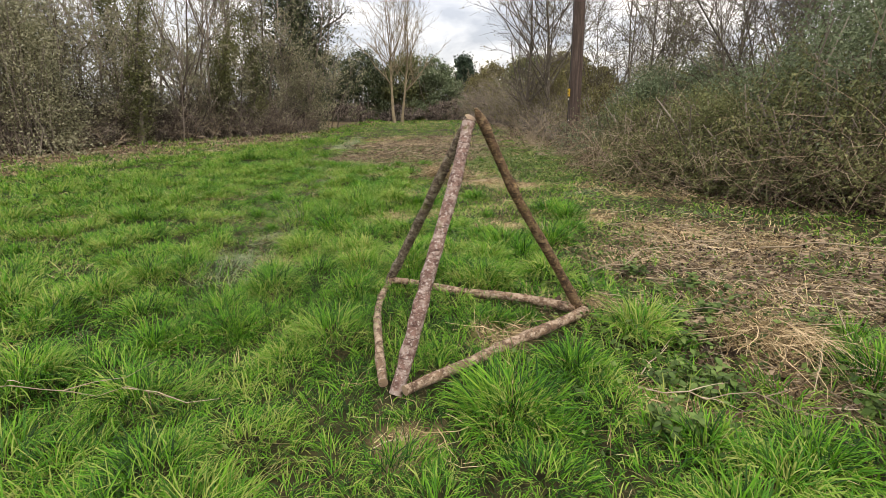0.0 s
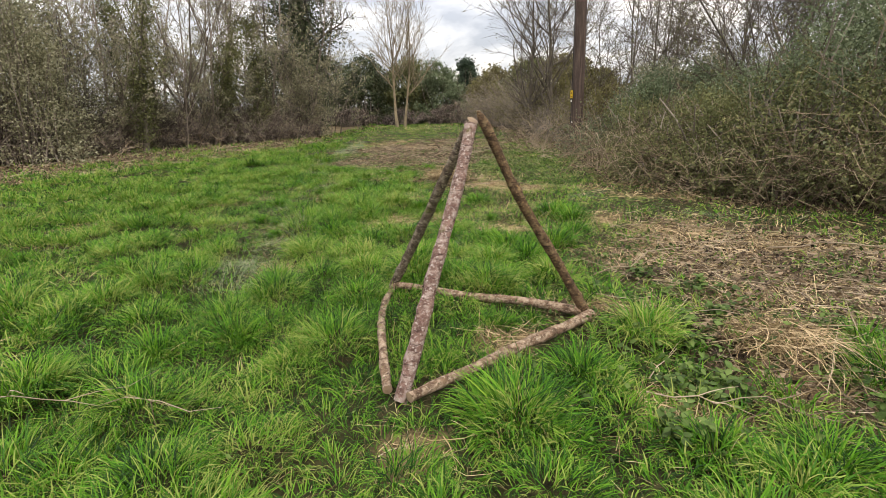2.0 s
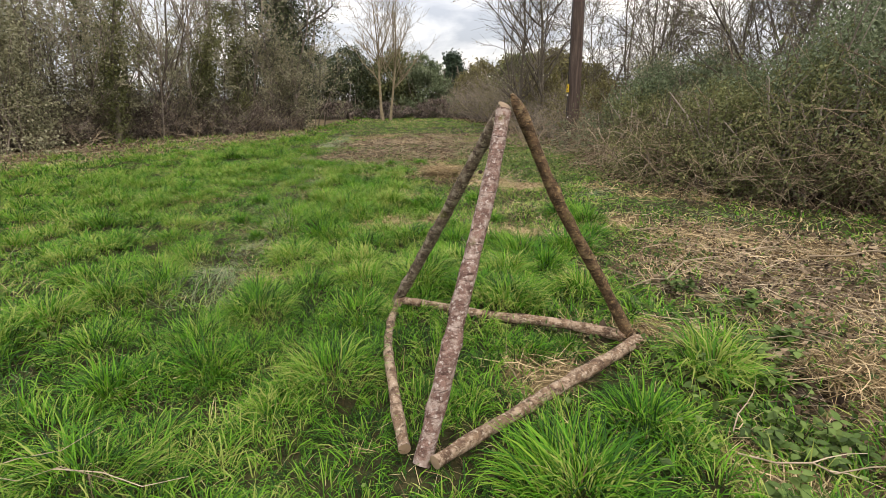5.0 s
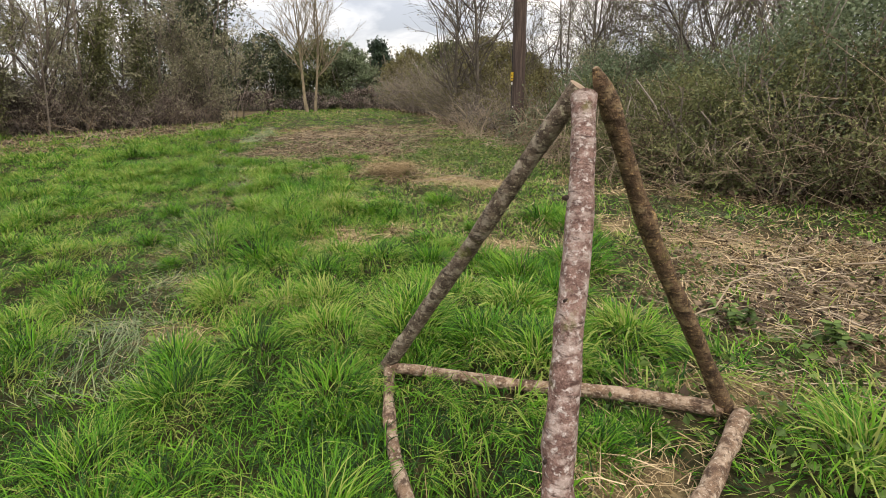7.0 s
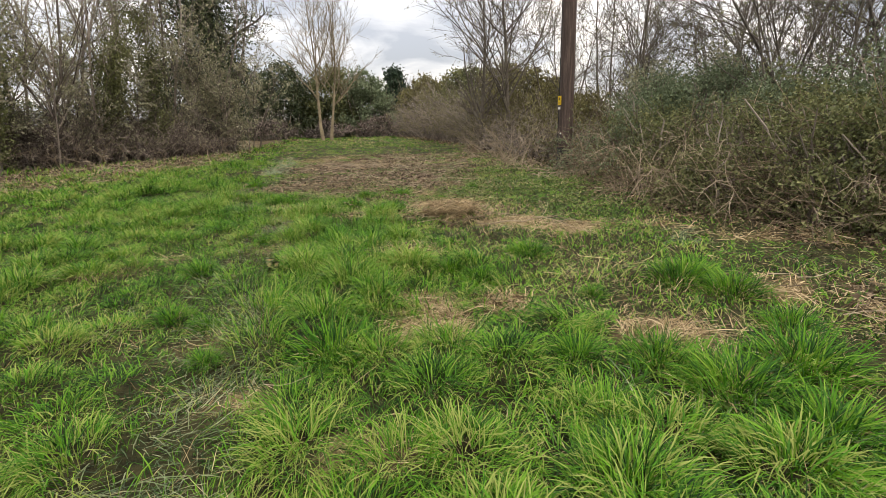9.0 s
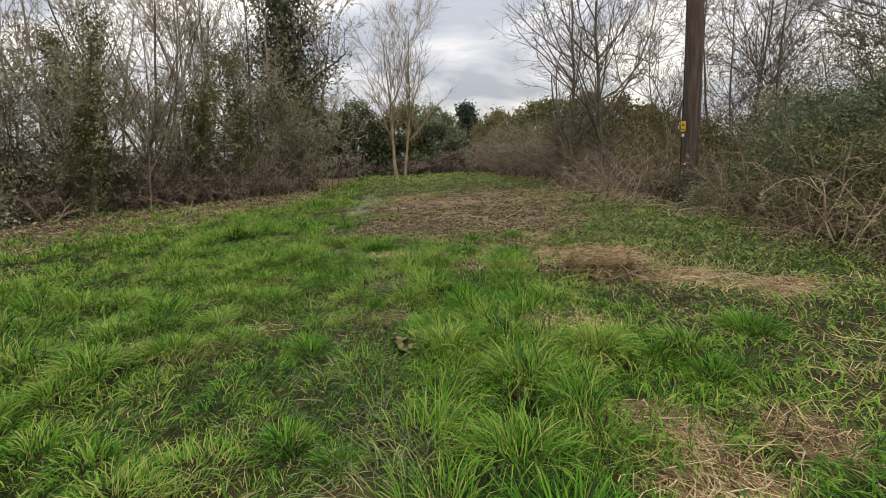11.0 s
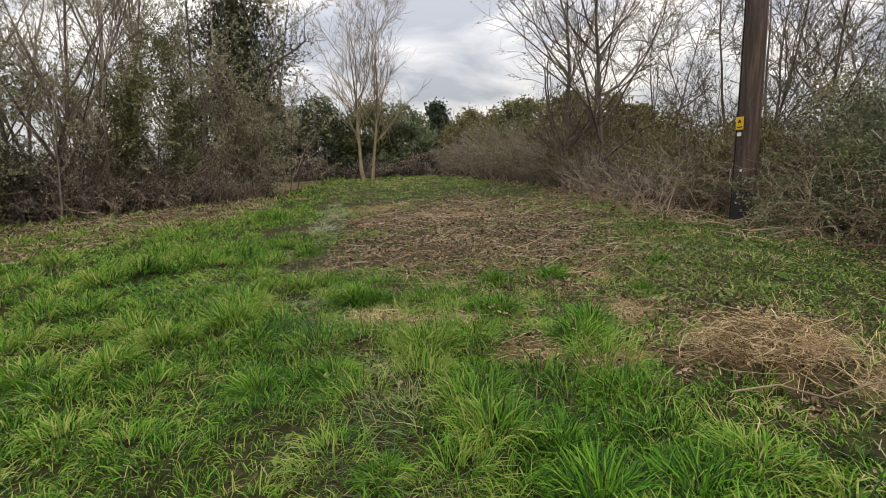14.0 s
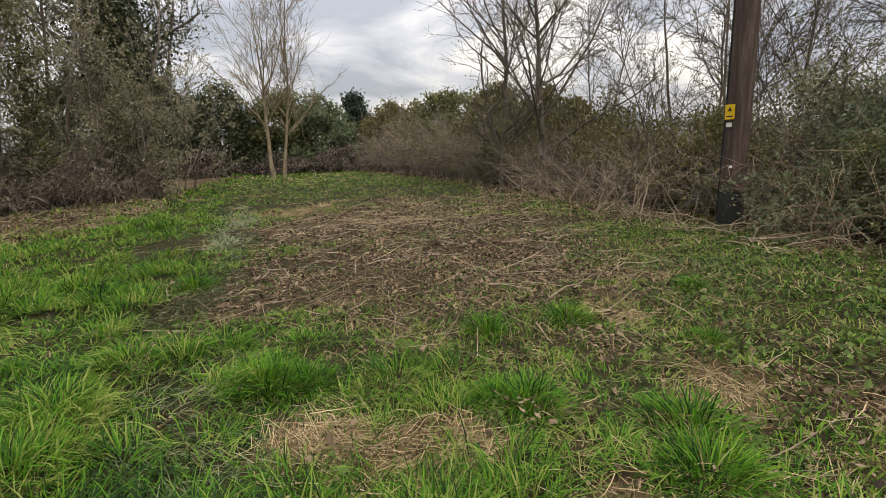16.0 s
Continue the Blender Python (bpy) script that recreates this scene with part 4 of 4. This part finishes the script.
def far_woods():
    """Hedges and woods all round beyond the meadow, in one piece."""
    rr = np.random.default_rng(77)
    n = 30000
    a = rr.uniform(0, 6.28, n)
    d = rr.uniform(58, 75, n)
    hz = 3.4 + 2 * (vnoise(a * 6, a * 0, 5) - 0.5)
    p = np.stack([np.cos(a) * d - 3, np.sin(a) * d + 8, rr.uniform(0, 1, n) ** 1.2 * hz], -1)
    v, t = leaves(p, 0.26, rr)
    ob = part("far_woods", mesh_of("far_woods", v, None, t), IVY)
    tagged(ob, "hazy olive woods around the meadow in the distance", "woods", "", "stuff")


far_woods()


# ---- utility pole ----
WOOD = material("creosoted_wood", [(0.026, 0.018, 0.014), (0.062, 0.042, 0.033), (0.115, 0.082, 0.066)], 3.0, 0.8, bump=0.6, bump_scale=20, stretch=(6, 6, 0.5), fine=0.4)
YELLOW = material("sign_yellow", [(0.55, 0.34, 0.01), (0.72, 0.47, 0.02)], 8.0, 0.45)
WHITE = material("label_white", [(0.5, 0.48, 0.45), (0.75, 0.73, 0.7)], 9.0, 0.5)
BLACK = material("print_black", [(0.01, 0.01, 0.01), (0.03, 0.03, 0.03)], 9.0, 0.6)


def box_mesh(name, w, d, h, bevel=0.002):
    bm = bmesh.new()
    bmesh.ops.create_cube(bm, size=1.0)
    bmesh.ops.scale(bm, vec=(w, d, h), verts=bm.verts)
    bmesh.ops.bevel(bm, geom=bm.edges[:], offset=bevel, segments=1, affect="EDGES")
    me = bpy.data.meshes.new(name)
    bm.to_mesh(me); bm.free()
    return me


def utility_pole(at):
    ob = thing("utility_pole", (*at, 0), "tall dark creosoted wooden utility pole in the brambles", "utility pole")
    k = 30
    z = np.linspace(-0.1, 9.0, k)
    P = np.stack([0.012 * np.sin(z * 0.7), 0.01 * np.cos(z * 0.9), z], -1)[None]
    v, q = tubes(P, np.linspace(0.178, 0.135, k)[None], 20)
    part("shaft", mesh_of("shaft", v, q, smooth=True), WOOD, ob)

    def plate(name, w, h, z, mat, parent, label="", out=0.176, d=0.006, turn=192):
        face = radians(turn)
        p = part(name, box_mesh(name, w, d, h), mat, parent, label)
        ux, uy = math.cos(face), math.sin(face)
        p.matrix_local = Matrix.Translation((ux * out, uy * out, z)) @ Matrix.Rotation(face + math.pi / 2, 4, "Z")
        return p
    plate("warning_sign", 0.15, 0.21, 1.66, YELLOW, ob, "yellow warning plate", 0.184)
    sym = plate("warning_symbol", 0.07, 0.07, 1.69, BLACK, ob, "black warning triangle", 0.188)
    bm = bmesh.new()
    bmesh.ops.create_cone(bm, cap_ends=True, segments=3, radius1=0.04, radius2=0.04, depth=0.006)
    bmesh.ops.rotate(bm, matrix=Matrix.Rotation(math.pi / 2, 3, "X"), verts=bm.verts)
    bm.to_mesh(sym.data); bm.free()
    zz = np.linspace(-0.1, 0.52, 6)
    v, q = tubes(np.stack([0.012 * np.sin(zz * 0.7), 0.01 * np.cos(zz * 0.9), zz], -1)[None], np.full((1, 6), 0.1815), 20)
    part("tarred_foot", mesh_of("tarred_foot", v, q, smooth=True), BLACK, ob, "black tarred foot of the pole")
    zz = np.linspace(0.0, 8.9, 24)
    v, q = tubes(np.stack([0.012 * np.sin(zz * 0.7) + math.cos(2.7) * (0.186 - 0.0047 * zz), 0.01 * np.cos(zz * 0.9) + math.sin(2.7) * (0.186 - 0.0047 * zz), zz], -1)[None], np.full((1, 24), 0.011), 8)
    part("earth_cable", mesh_of("earth_cable", v, q, smooth=True), BLACK, ob, "thin black cable up the pole")
    plate("warning_text", 0.10, 0.018, 1.60, BLACK, ob, "black line of print", 0.188)
    plate("label", 0.085, 0.06, 1.48, WHITE, ob, "small white label", 0.185)
    plate("tag", 0.035, 0.035, 0.88, WHITE, ob, "small round white tag", 0.188, turn=214)
    return ob


utility_pole((3.18, 15.5))

# ---- the pyramid of logs ----
def bark(name, dark, mid, flake, fleck, amount, few, moss=0.0):
    """Flaking bark: dark and mid tones, crisp pale flakes, small flecks and fine cracks across; moss where it grows."""
    m = material(name, [dark, mid], 26.0, 0.9, bump=1.0, bump_scale=90, fine=0.6, spec=0.15, lo=0.35, hi=0.65)
    nt = m.node_tree
    N, L = nt.nodes.new, nt.links.new
    b = nt.nodes["Principled BSDF"]
    tc = N("ShaderNodeTexCoord")
    col = b.inputs["Base Color"].links[0].from_socket
    for scale, seed, at, soft, colour, stretch in ((19, 3.0, amount, 0.06, flake, (1, 1, 1.3)), (60, 9.0, few, 0.06, fleck, (1, 1, 1.2)), (30, 15.0, 0.60, 0.05, tuple(c * 0.6 for c in dark), (0.6, 0.6, 3.2)), (7, 21.0, 1 - moss, 0.06, (0.09, 0.095, 0.02), (1, 1, 1))):
        if at >= 1:
            continue
        mp = N("ShaderNodeMapping"); mp.inputs["Location"].default_value = (seed, seed * 2, 0); mp.inputs["Scale"].default_value = stretch
        L(tc.outputs["Object"], mp.inputs[0])
        n = N("ShaderNodeTexNoise"); n.inputs["Scale"].default_value = scale; n.inputs["Detail"].default_value = 6; n.inputs["Roughness"].default_value = 0.62
        L(mp.outputs[0], n.inputs["Vector"])
        f = N("ShaderNodeMapRange"); f.inputs["From Min"].default_value = at - soft; f.inputs["From Max"].default_value = at + soft; f.inputs["To Max"].default_value = 0.85
        L(n.outputs["Fac"], f.inputs["Value"])
        mx = N("ShaderNodeMix"); mx.data_type = "RGBA"
        mx.inputs[7].default_value = (*colour, 1)
        L(f.outputs[0], mx.inputs[0]); L(col, mx.inputs[6])
        col = mx.outputs[2]
    L(col, b.inputs["Base Color"])
    return m


PINKBARK = bark("larch_bark", (0.085, 0.048, 0.038), (0.2, 0.125, 0.1), (0.30, 0.235, 0.2), (0.42, 0.37, 0.33), 0.55, 0.60, 0.33)
DARKBARK = bark("dark_bark", (0.04, 0.025, 0.015), (0.12, 0.075, 0.042), (0.19, 0.135, 0.075), (0.32, 0.21, 0.095), 0.58, 0.62, 0.3)
PALEBARK = bark("pale_log_bark", (0.075, 0.046, 0.03), (0.19, 0.125, 0.08), (0.32, 0.24, 0.17), (0.43, 0.36, 0.28), 0.53, 0.61)
MIDBARK = bark("lichened_bark", (0.05, 0.036, 0.026), (0.14, 0.105, 0.075), (0.25, 0.21, 0.16), (0.33, 0.29, 0.2), 0.57, 0.61, 0.3)
KNOT = material("knot_wood", [(0.012, 0.008, 0.006), (0.05, 0.03, 0.02)], 60.0, 0.9, bump=0.6, bump_scale=150)
CUT = material("sawn_wood", [(0.17, 0.115, 0.07), (0.27, 0.195, 0.125)], 12.0, 0.8)


def log(name, a, b, r0, r1, bow, mat, parent, r, knots=9, label="", chisel=False):
    """A branch with knots, swellings and cut ends."""
    a, b = np.array(a, float), np.array(b, float)
    k, s = 44, 16
    t = np.linspace(0, 1, k)
    bow = np.array(bow, float)
    P = a + (b - a) * t[:, None] + bow * np.sin(np.pi * t)[:, None]
    P += 0.006 * np.stack([np.sin(t * 9 + r.uniform(0, 6)), np.cos(t * 7 + r.uniform(0, 6)), np.sin(t * 11 + r.uniform(0, 6))], -1)
    R = (r0 + (r1 - r0) * t) * (1 + 0.05 * np.sin(t * 23 + r.uniform(0, 6)) + 0.03 * np.sin(t * 51))
    v, q = tubes(P[None], R[None], s)
    v = v.reshape(k, s, 3)
    axis = P[:, None]
    bump = 1 + 0.10 * (vnoise(np.arange(k)[:, None] * 0.6 + 0 * np.arange(s), 1.2 * np.cos(np.arange(s) * 6.283 / s)[None] + 5 + 0 * t[:, None], 3) - 0.5)
    for _ in range(knots):
        ki, si = r.uniform(2, k - 3), r.uniform(0, s)
        dd = ((np.arange(k)[:, None] - ki) / 1.1) ** 2 + (np.minimum(np.abs(np.arange(s)[None] - si), s - np.abs(np.arange(s)[None] - si)) / 1.3) ** 2
        bump = bump + r.uniform(0.15, 0.38) * np.exp(-dd)
    v = axis + (v - axis) * bump[..., None]
    if chisel:
        for back, keep in ((1, 0.3), (2, 0.75)):
            v[-back] = P[-back] + (v[-back] - P[-back]) * keep
    ob = part(name, mesh_of(name, v.reshape(-1, 3), q, smooth=True), mat, parent, label)
    for end in (0, -1):
        ring = v[end]
        cv = np.concatenate([ring, P[end][None] + (P[end] - P[1 if end == 0 else -2])[None] * 0.1])
        i = np.arange(s)
        tr = np.stack([i, (i + 1) % s, np.full(s, s)], -1)
        part("cut_end", mesh_of("cut_end", cv, None, tr), CUT, ob, "sawn pale end grain")
    return ob


def log_pyramid():
    rr = np.random.default_rng(3)
    base = np.array((0.05, 3.2, 0.0))
    ob = thing("log_pyramid", tuple(base), "open pyramid of rough peeling logs standing on the grass", "log frame")
    L = lambda p: np.array(p) - base
    leg = log("front_leg", L((-0.395, 2.40, -0.02)), L((0.018, 3.32, 1.378)), 0.040, 0.039, (0.012, -0.03, 0.0), PINKBARK, ob, rr, 12, "pinkish peeling bark")
    for t, side in ((0.21, 0.4), (0.38, -0.1), (0.62, 0.5), (0.8, -0.5)):
        c = L((-0.395, 2.40, -0.02)) + (L((0.0, 3.3, 1.37)) - L((-0.395, 2.40, -0.02))) * t + np.array([-0.017 + 0.03 * side, -0.031, 0.012])
        bm = bmesh.new()
        bmesh.ops.create_icosphere(bm, subdivisions=2, radius=0.0095)
        bmesh.ops.scale(bm, vec=(1.2, 0.7, 0.9), verts=bm.verts)
        for v in bm.verts:
            v.co *= 1 + 0.25 * noise.noise(v.co * 160)
        bmesh.ops.translate(bm, vec=tuple(c), verts=bm.verts)
        me = bpy.data.meshes.new("knot")
        bm.to_mesh(me); bm.free()
        part("knot", me, KNOT, leg, "dark branch knot")
    log("rear_leg", L((-0.675, 4.03, 0.02)), L((0.024, 3.385, 1.405)), 0.035, 0.035, (0.0, 0.0, -0.01), MIDBARK, ob, rr, 8, "dark bark with pale lichen")
    log("side_leg", L((0.85, 3.455, 0.0)), L((0.058, 3.352, 1.46)), 0.036, 0.031, (-0.024, 0, 0.0), DARKBARK, ob, rr, 8, "brown bark, split top", True)
    log("base_log", L((0.85, 3.38, 0.045)), L((-0.33, 2.33, 0.04)), 0.036, 0.029, (0.0, -0.005, 0.01), PALEBARK, ob, rr, 7, "pale peeling bark")
    log("base_log", L((0.80, 3.44, 0.05)), L((-0.66, 3.97, 0.075)), 0.035, 0.026, (0, 0.0, 0.0), PALEBARK, ob, rr, 8)
    log("base_log", L((-0.65, 4.0, 0.06)), L((-0.46, 2.44, 0.03)), 0.026, 0.028, (-0.07, 0.0, 0.03), PALEBARK, ob, rr, 6, "thin bowed yellowish branch")


log_pyramid()


# ---- tussocks, weeds and sticks ----
def tussock_mesh(name, mat, r, n, radius, tall, droop):
    """A clump of blades that arch outwards all round."""
    a, d = r.uniform(0, 6.28, n), np.sqrt(r.uniform(0, 1, n)) * radius
    x, y = np.cos(a) * d, np.sin(a) * d
    lean = np.clip(droop + 0.55 * d / radius + r.normal(size=n) * 0.18, 0.0, 1.3)
    ln = tall * r.uniform(0.55, 1.25, n) * (1.05 - 0.2 * d / radius)
    v, q, t = blades(x, y, 0.06 * (1 - (d / radius) ** 2) - 0.03, ln, 0.0062 * r.uniform(0.5, 1.4, n), a + r.normal(size=n) * 0.6, lean, r, np.clip(r.normal(1.15, 0.45, n), 0.2, 2.2))
    me = toned(mesh_of(name, v, q, t), np.repeat(r.normal(size=n) * 0.12, 7))
    me.materials.append(mat)
    return me


def tussocks():
    r = np.random.default_rng(31)
    kinds = [(tussock_mesh("blade_mass", TUSSOCK, r, n, w, h, 0.12), tussock_mesh("thatch", STRAW, r, n // 8, w * 1.1, h * 0.7, 0.6)) for n, w, h in ((560, 0.16, 0.21), (520, 0.19, 0.185), (700, 0.22, 0.24))]
    placed = [(0.62, 2.62), (0.42, 2.05), (0.22, 2.25), (-2.1, 2.95), (-0.9, 3.65), (-1.7, 6.1), (-0.25, 5.75), (-0.46, 4.7), (0.4, 5.25), (-0.5, 7.4), (1.4, 7.2), (1.15, 7.0),
              (-2.0, 11.5), (-1.85, 11.45), (-3.2, 12.1), (-5.7, 19.4), (-0.45, 4.15), (-2.25, 8.4), (-1.9, 8.9), (-1.5, 8.9), (2.3, 2.6), (1.5, 1.9), (-1.2, 11.0), (0.9, 5.4), (0.55, 4.85), (1.25, 5.9), (1.35, 6.6), (2.45, 3.05), (1.06, 1.95), (-1.4, 10.65), (-3.25, 12.15), (-4.2, 14.8)]
    for _ in range(62):
        x, y = r.uniform(-5.5, 0.6), r.uniform(1.6, 13)
        placed.append((x, y))
    for i, (x, y) in enumerate(placed):
        xa, ya = np.array([x]), np.array([y])
        s, lit, low = cover(xa, ya)
        if i > 31 and (s[0] > 0.3 or lit[0] > 0.3):
            continue
        ob = new("grass_tussock")
        ob.empty_display_size = 0.1
        for me, nm in zip(kinds[i % 3], ("blade_mass", "thatch")):
            tagged(new(nm, me), kind="stuff").parent = ob
        k = r.uniform(0.75, 1.15) if i < 32 else r.uniform(0.45, 0.9)
        ob.matrix_world = pose(x, y, float(height(xa, ya)[0]), 0, 0, r.uniform(0, 360)) @ Matrix.Diagonal((k, k, k, 1))
        tagged(ob, "thick bright green tussock of long grass", "grass tussock", "grass tussocks")


tussocks()


def straw_heap(x, y, r, n, radius, tall):
    """Loose tangled straw piled up: long limp straws over short ones."""
    a, d = r.uniform(0, 6.28, n), np.sqrt(r.uniform(0, 1, n)) * radius
    px, py = np.cos(a) * d, np.sin(a) * d * 0.7
    z = tall * (1 - (d / radius) ** 2) * r.uniform(0.1, 1.0, n)
    v, q, t = blades(px, py, z - 0.02, r.uniform(0.06, 0.2, n), 0.004 * r.uniform(0.5, 1.3, n), r.uniform(0, 6.28, n), np.clip(r.normal(1.1, 0.3, n), 0.2, 1.5), r)
    at = np.array([x, y, float(height(np.array([x]), np.array([y]))[0])])
    k = n // 3
    v2, q2 = strands(px[:k] + x, py[:k] + y, z[:k] + at[2] + 0.03, r.uniform(0.2, 0.5, k), 0.0048 * r.uniform(0.6, 1.3, k), r.uniform(0, 6.28) + r.normal(size=k) * 0.7, r, 6, 0.5, 0.2)
    ob = part("straw_heap", mesh_of("straw_heap", np.concatenate([v, v2 - at]), np.concatenate([q, q2 + len(v)]), t), STRAW, kind="stuff")
    ob.location = at
    tagged(ob, "loose heap of golden dead straw on the ground", "straw heap", "straw heaps")


r = np.random.default_rng(35)
for x, y, n, w, h in ((-0.45, 9.95, 1500, 0.42, 0.10), (1.85, 2.95, 900, 0.3, 0.08), (0.35, 9.6, 900, 0.4, 0.06), (-1.15, 8.25, 700, 0.3, 0.06), (-0.4, 6.7, 500, 0.26, 0.05), (2.4, 5.8, 1300, 0.6, 0.07),
                      (-2.6, 11.1, 700, 0.4, 0.05), (1.0, 9.1, 700, 0.4, 0.05), (-1.1, 6.4, 500, 0.25, 0.05), (0.35, 5.95, 450, 0.25, 0.05), (3.3, 5.3, 900, 0.5, 0.06)):
    straw_heap(x, y, r, n, w, h)


def leaf_blade(n=5):
    """A broad toothed leaf, 1 long, along x."""
    t = np.linspace(0, 1, n)
    w = 0.33 * np.sin(np.pi * t ** 0.75) + 0.01
    z = 0.12 * np.sin(t * 2.6)
    V = np.concatenate([np.stack([t, w, z + 0.05], -1), np.stack([t, 0 * t, z], -1), np.stack([t, -w, z + 0.05], -1)])
    i = np.arange(n - 1)
    Q = np.concatenate([np.stack([i, i + 1, i + n + 1, i + n], -1), np.stack([i + n, i + n + 1, i + 2 * n + 1, i + 2 * n], -1)])
    return V, Q


def weed(name, label, at, r, shoots, tall, leaf, pairs, mat, spread):
    """A weed: upright shoots with pairs of broad leaves."""
    z = float(height(np.array([at[0]]), np.array([at[1]]))[0])
    ob = thing(name, (at[0], at[1], z), label, "weed", name + "s in the litter")
    LV, LQ = leaf_blade()
    stem, leafs = [], []
    for _ in range(shoots):
        a, d = r.uniform(0, 6.28), r.uniform(0, spread)
        h = tall * r.uniform(0.6, 1.1)
        p0 = np.array([math.cos(a) * d, math.sin(a) * d, -0.02])
        p1 = p0 + np.array([math.cos(a) * 0.25 * h, math.sin(a) * 0.25 * h, h])
        P = p0 + (p1 - p0) * np.linspace(0, 1, 4)[:, None]
        stem.append(tubes(P[None], np.full((1, 4), 0.003), 4))
        for j in range(pairs):
            c = p0 + (p1 - p0) * (0.3 + 0.7 * (j + 1) / pairs)
            turn = r.uniform(0, 6.28)
            for q in range(3):
                m = np.array((Matrix.Rotation(turn + q * 2.1, 3, "Z") @ Matrix.Rotation(r.uniform(-0.45, 0.8), 3, "Y")))
                leafs.append(((LV * leaf * r.uniform(0.7, 1.2)) @ m.T + c, LQ))
    v, q = join(stem)
    part("shoot", mesh_of("shoot", v, q), mat, ob, kind="stuff")
    v, q = join(leafs)
    part("foliage", mesh_of("foliage", v, q, smooth=True), mat, ob, kind="stuff")


r = np.random.default_rng(41)
for at in ((1.34, 3.0), (1.45, 3.15), (1.2, 3.1), (1.15, 2.5), (1.3, 2.35), (0.95, 2.05), (1.7, 3.4), (1.0, 4.0), (2.3, 3.2), (1.5, 4.3), (2.0, 2.2), (2.6, 2.9), (1.85, 3.9)):
    weed("nettle", "young dark green stinging nettles in bramble litter", at, r, 8, 0.15, 0.052, 4, NETTLE, 0.12)
for at, sh in (((-2.45, 7.95), 6), ((-2.3, 8.05), 3), ((-2.2, 9.6), 2)):
    weed("dock", "broad-leaved dock plant with drooping green leaves in the grass", at, r, sh + 4, 0.13, 0.062, 3, DOCK, 0.13)


def branch(name, label, a, b, rad, r, twigs=10, mat=STEM, sag=0.1):
    """A dead branch lying or arching, with side twigs."""
    a, b = np.array(a, float), np.array(b, float)
    t = np.linspace(0, 1, 9)
    P = (a + (b - a) * t[:, None] + np.array([0, 0, sag]) * np.sin(np.pi * t)[:, None] + r.normal(size=(9, 3)) * 0.025)[None]
    P[..., 2] = np.maximum(P[..., 2], 0.02)
    R = (rad * np.linspace(1, 0.35, 9))[None]
    TP, TR = grow(P, R, r, twigs, 0.2, 1, float(np.linalg.norm(b - a)) * 0.3, 0.8, 0.03, 0.25, 4, 0.6, 0.003)
    TP[..., 2] = np.maximum(TP[..., 2], 0.015)
    v, q = tubes(P, R, 6)
    ob = part(name, mesh_of(name, v, q, smooth=True), mat)
    v, q = tubes(TP, TR, 3)
    part("twig_mass", mesh_of("twig_mass", v, q), mat, ob, kind="stuff")
    tagged(ob, label, "branch", "dead branches")


r = np.random.default_rng(51)
for _ in range(64):
    y = r.uniform(13.8, 20.5)
    x = float(right_hedge(np.array([y]))[0]) - r.uniform(0.0, 1.4)
    az, ln = r.uniform(0, 6.28), r.uniform(0.6, 1.5)
    lift = 0.25 if y < 16 else 1.2
    branch("dead_branch", "pale dead branch lying against the scrub", (x, y, 0.03), (x + ln * math.cos(az), y + ln * math.sin(az), r.uniform(0.03, lift)), r.uniform(0.007, 0.014), r, 9, STEM, r.uniform(0, 0.4 * lift))
for _ in range(64):
    y = r.uniform(6.6, 14.6)
    x = float(right_hedge(np.array([y]))[0]) + r.uniform(-0.15, 0.5)
    az, ln = r.uniform(0, 6.28), r.uniform(0.6, 1.5)
    branch("dead_cane", "pale dead bramble cane arching out of the thicket", (x, y, 0.03), (x + ln * math.cos(az), y + ln * math.sin(az), r.uniform(0.0, 1.0)), r.uniform(0.005, 0.009), r, 7, STEM, r.uniform(0.1, 0.5))
for _ in range(40):
    y = r.uniform(13, 27)
    x = float(left_hedge(np.array([y]))[0]) + r.uniform(-0.4, 0.9)
    az, ln = r.uniform(0, 6.28), r.uniform(0.6, 2.0)
    branch("dead_branch", "pale dead branch lying along the hedge foot", (x, y, 0.03), (x + ln * math.cos(az), y + ln * math.sin(az), r.uniform(0.0, 1.0)), r.uniform(0.010, 0.018), r, 8, STEM, r.uniform(0, 0.4))
for a, b, rad in (((1.05, 4.25, 0.03), (2.6, 5.0, 0.12), 0.006), ((2.9, 4.3, 0.0), (3.05, 4.1, 0.38), 0.007), ((3.05, 4.3, 0.0), (3.2, 4.0, 0.42), 0.007), ((2.75, 4.1, 0.0), (2.7, 4.0, 0.25), 0.005),
                  ((-2.9, 2.25, 0.05), (-1.5, 2.15, 0.1), 0.004), ((0.9, 2.35, 0.06), (1.7, 2.1, 0.05), 0.004), ((3.0, 5.0, 0.03), (4.6, 4.6, 0.08), 0.008), ((-1.0, 13.0, 0.03), (0.6, 13.6, 0.12), 0.009), ((0.1, 17.6, 0.0), (-0.25, 17.4, 0.75), 0.012), ((-0.9, 9.6, 0.05), (0.9, 9.2, 0.1), 0.006), ((-0.2, 9.4, 0.05), (1.3, 8.6, 0.12), 0.007)):
    branch("fallen_stick", "thin dead stick lying in the grass and litter", a, b, rad, r, 4, STEM, 0.05)
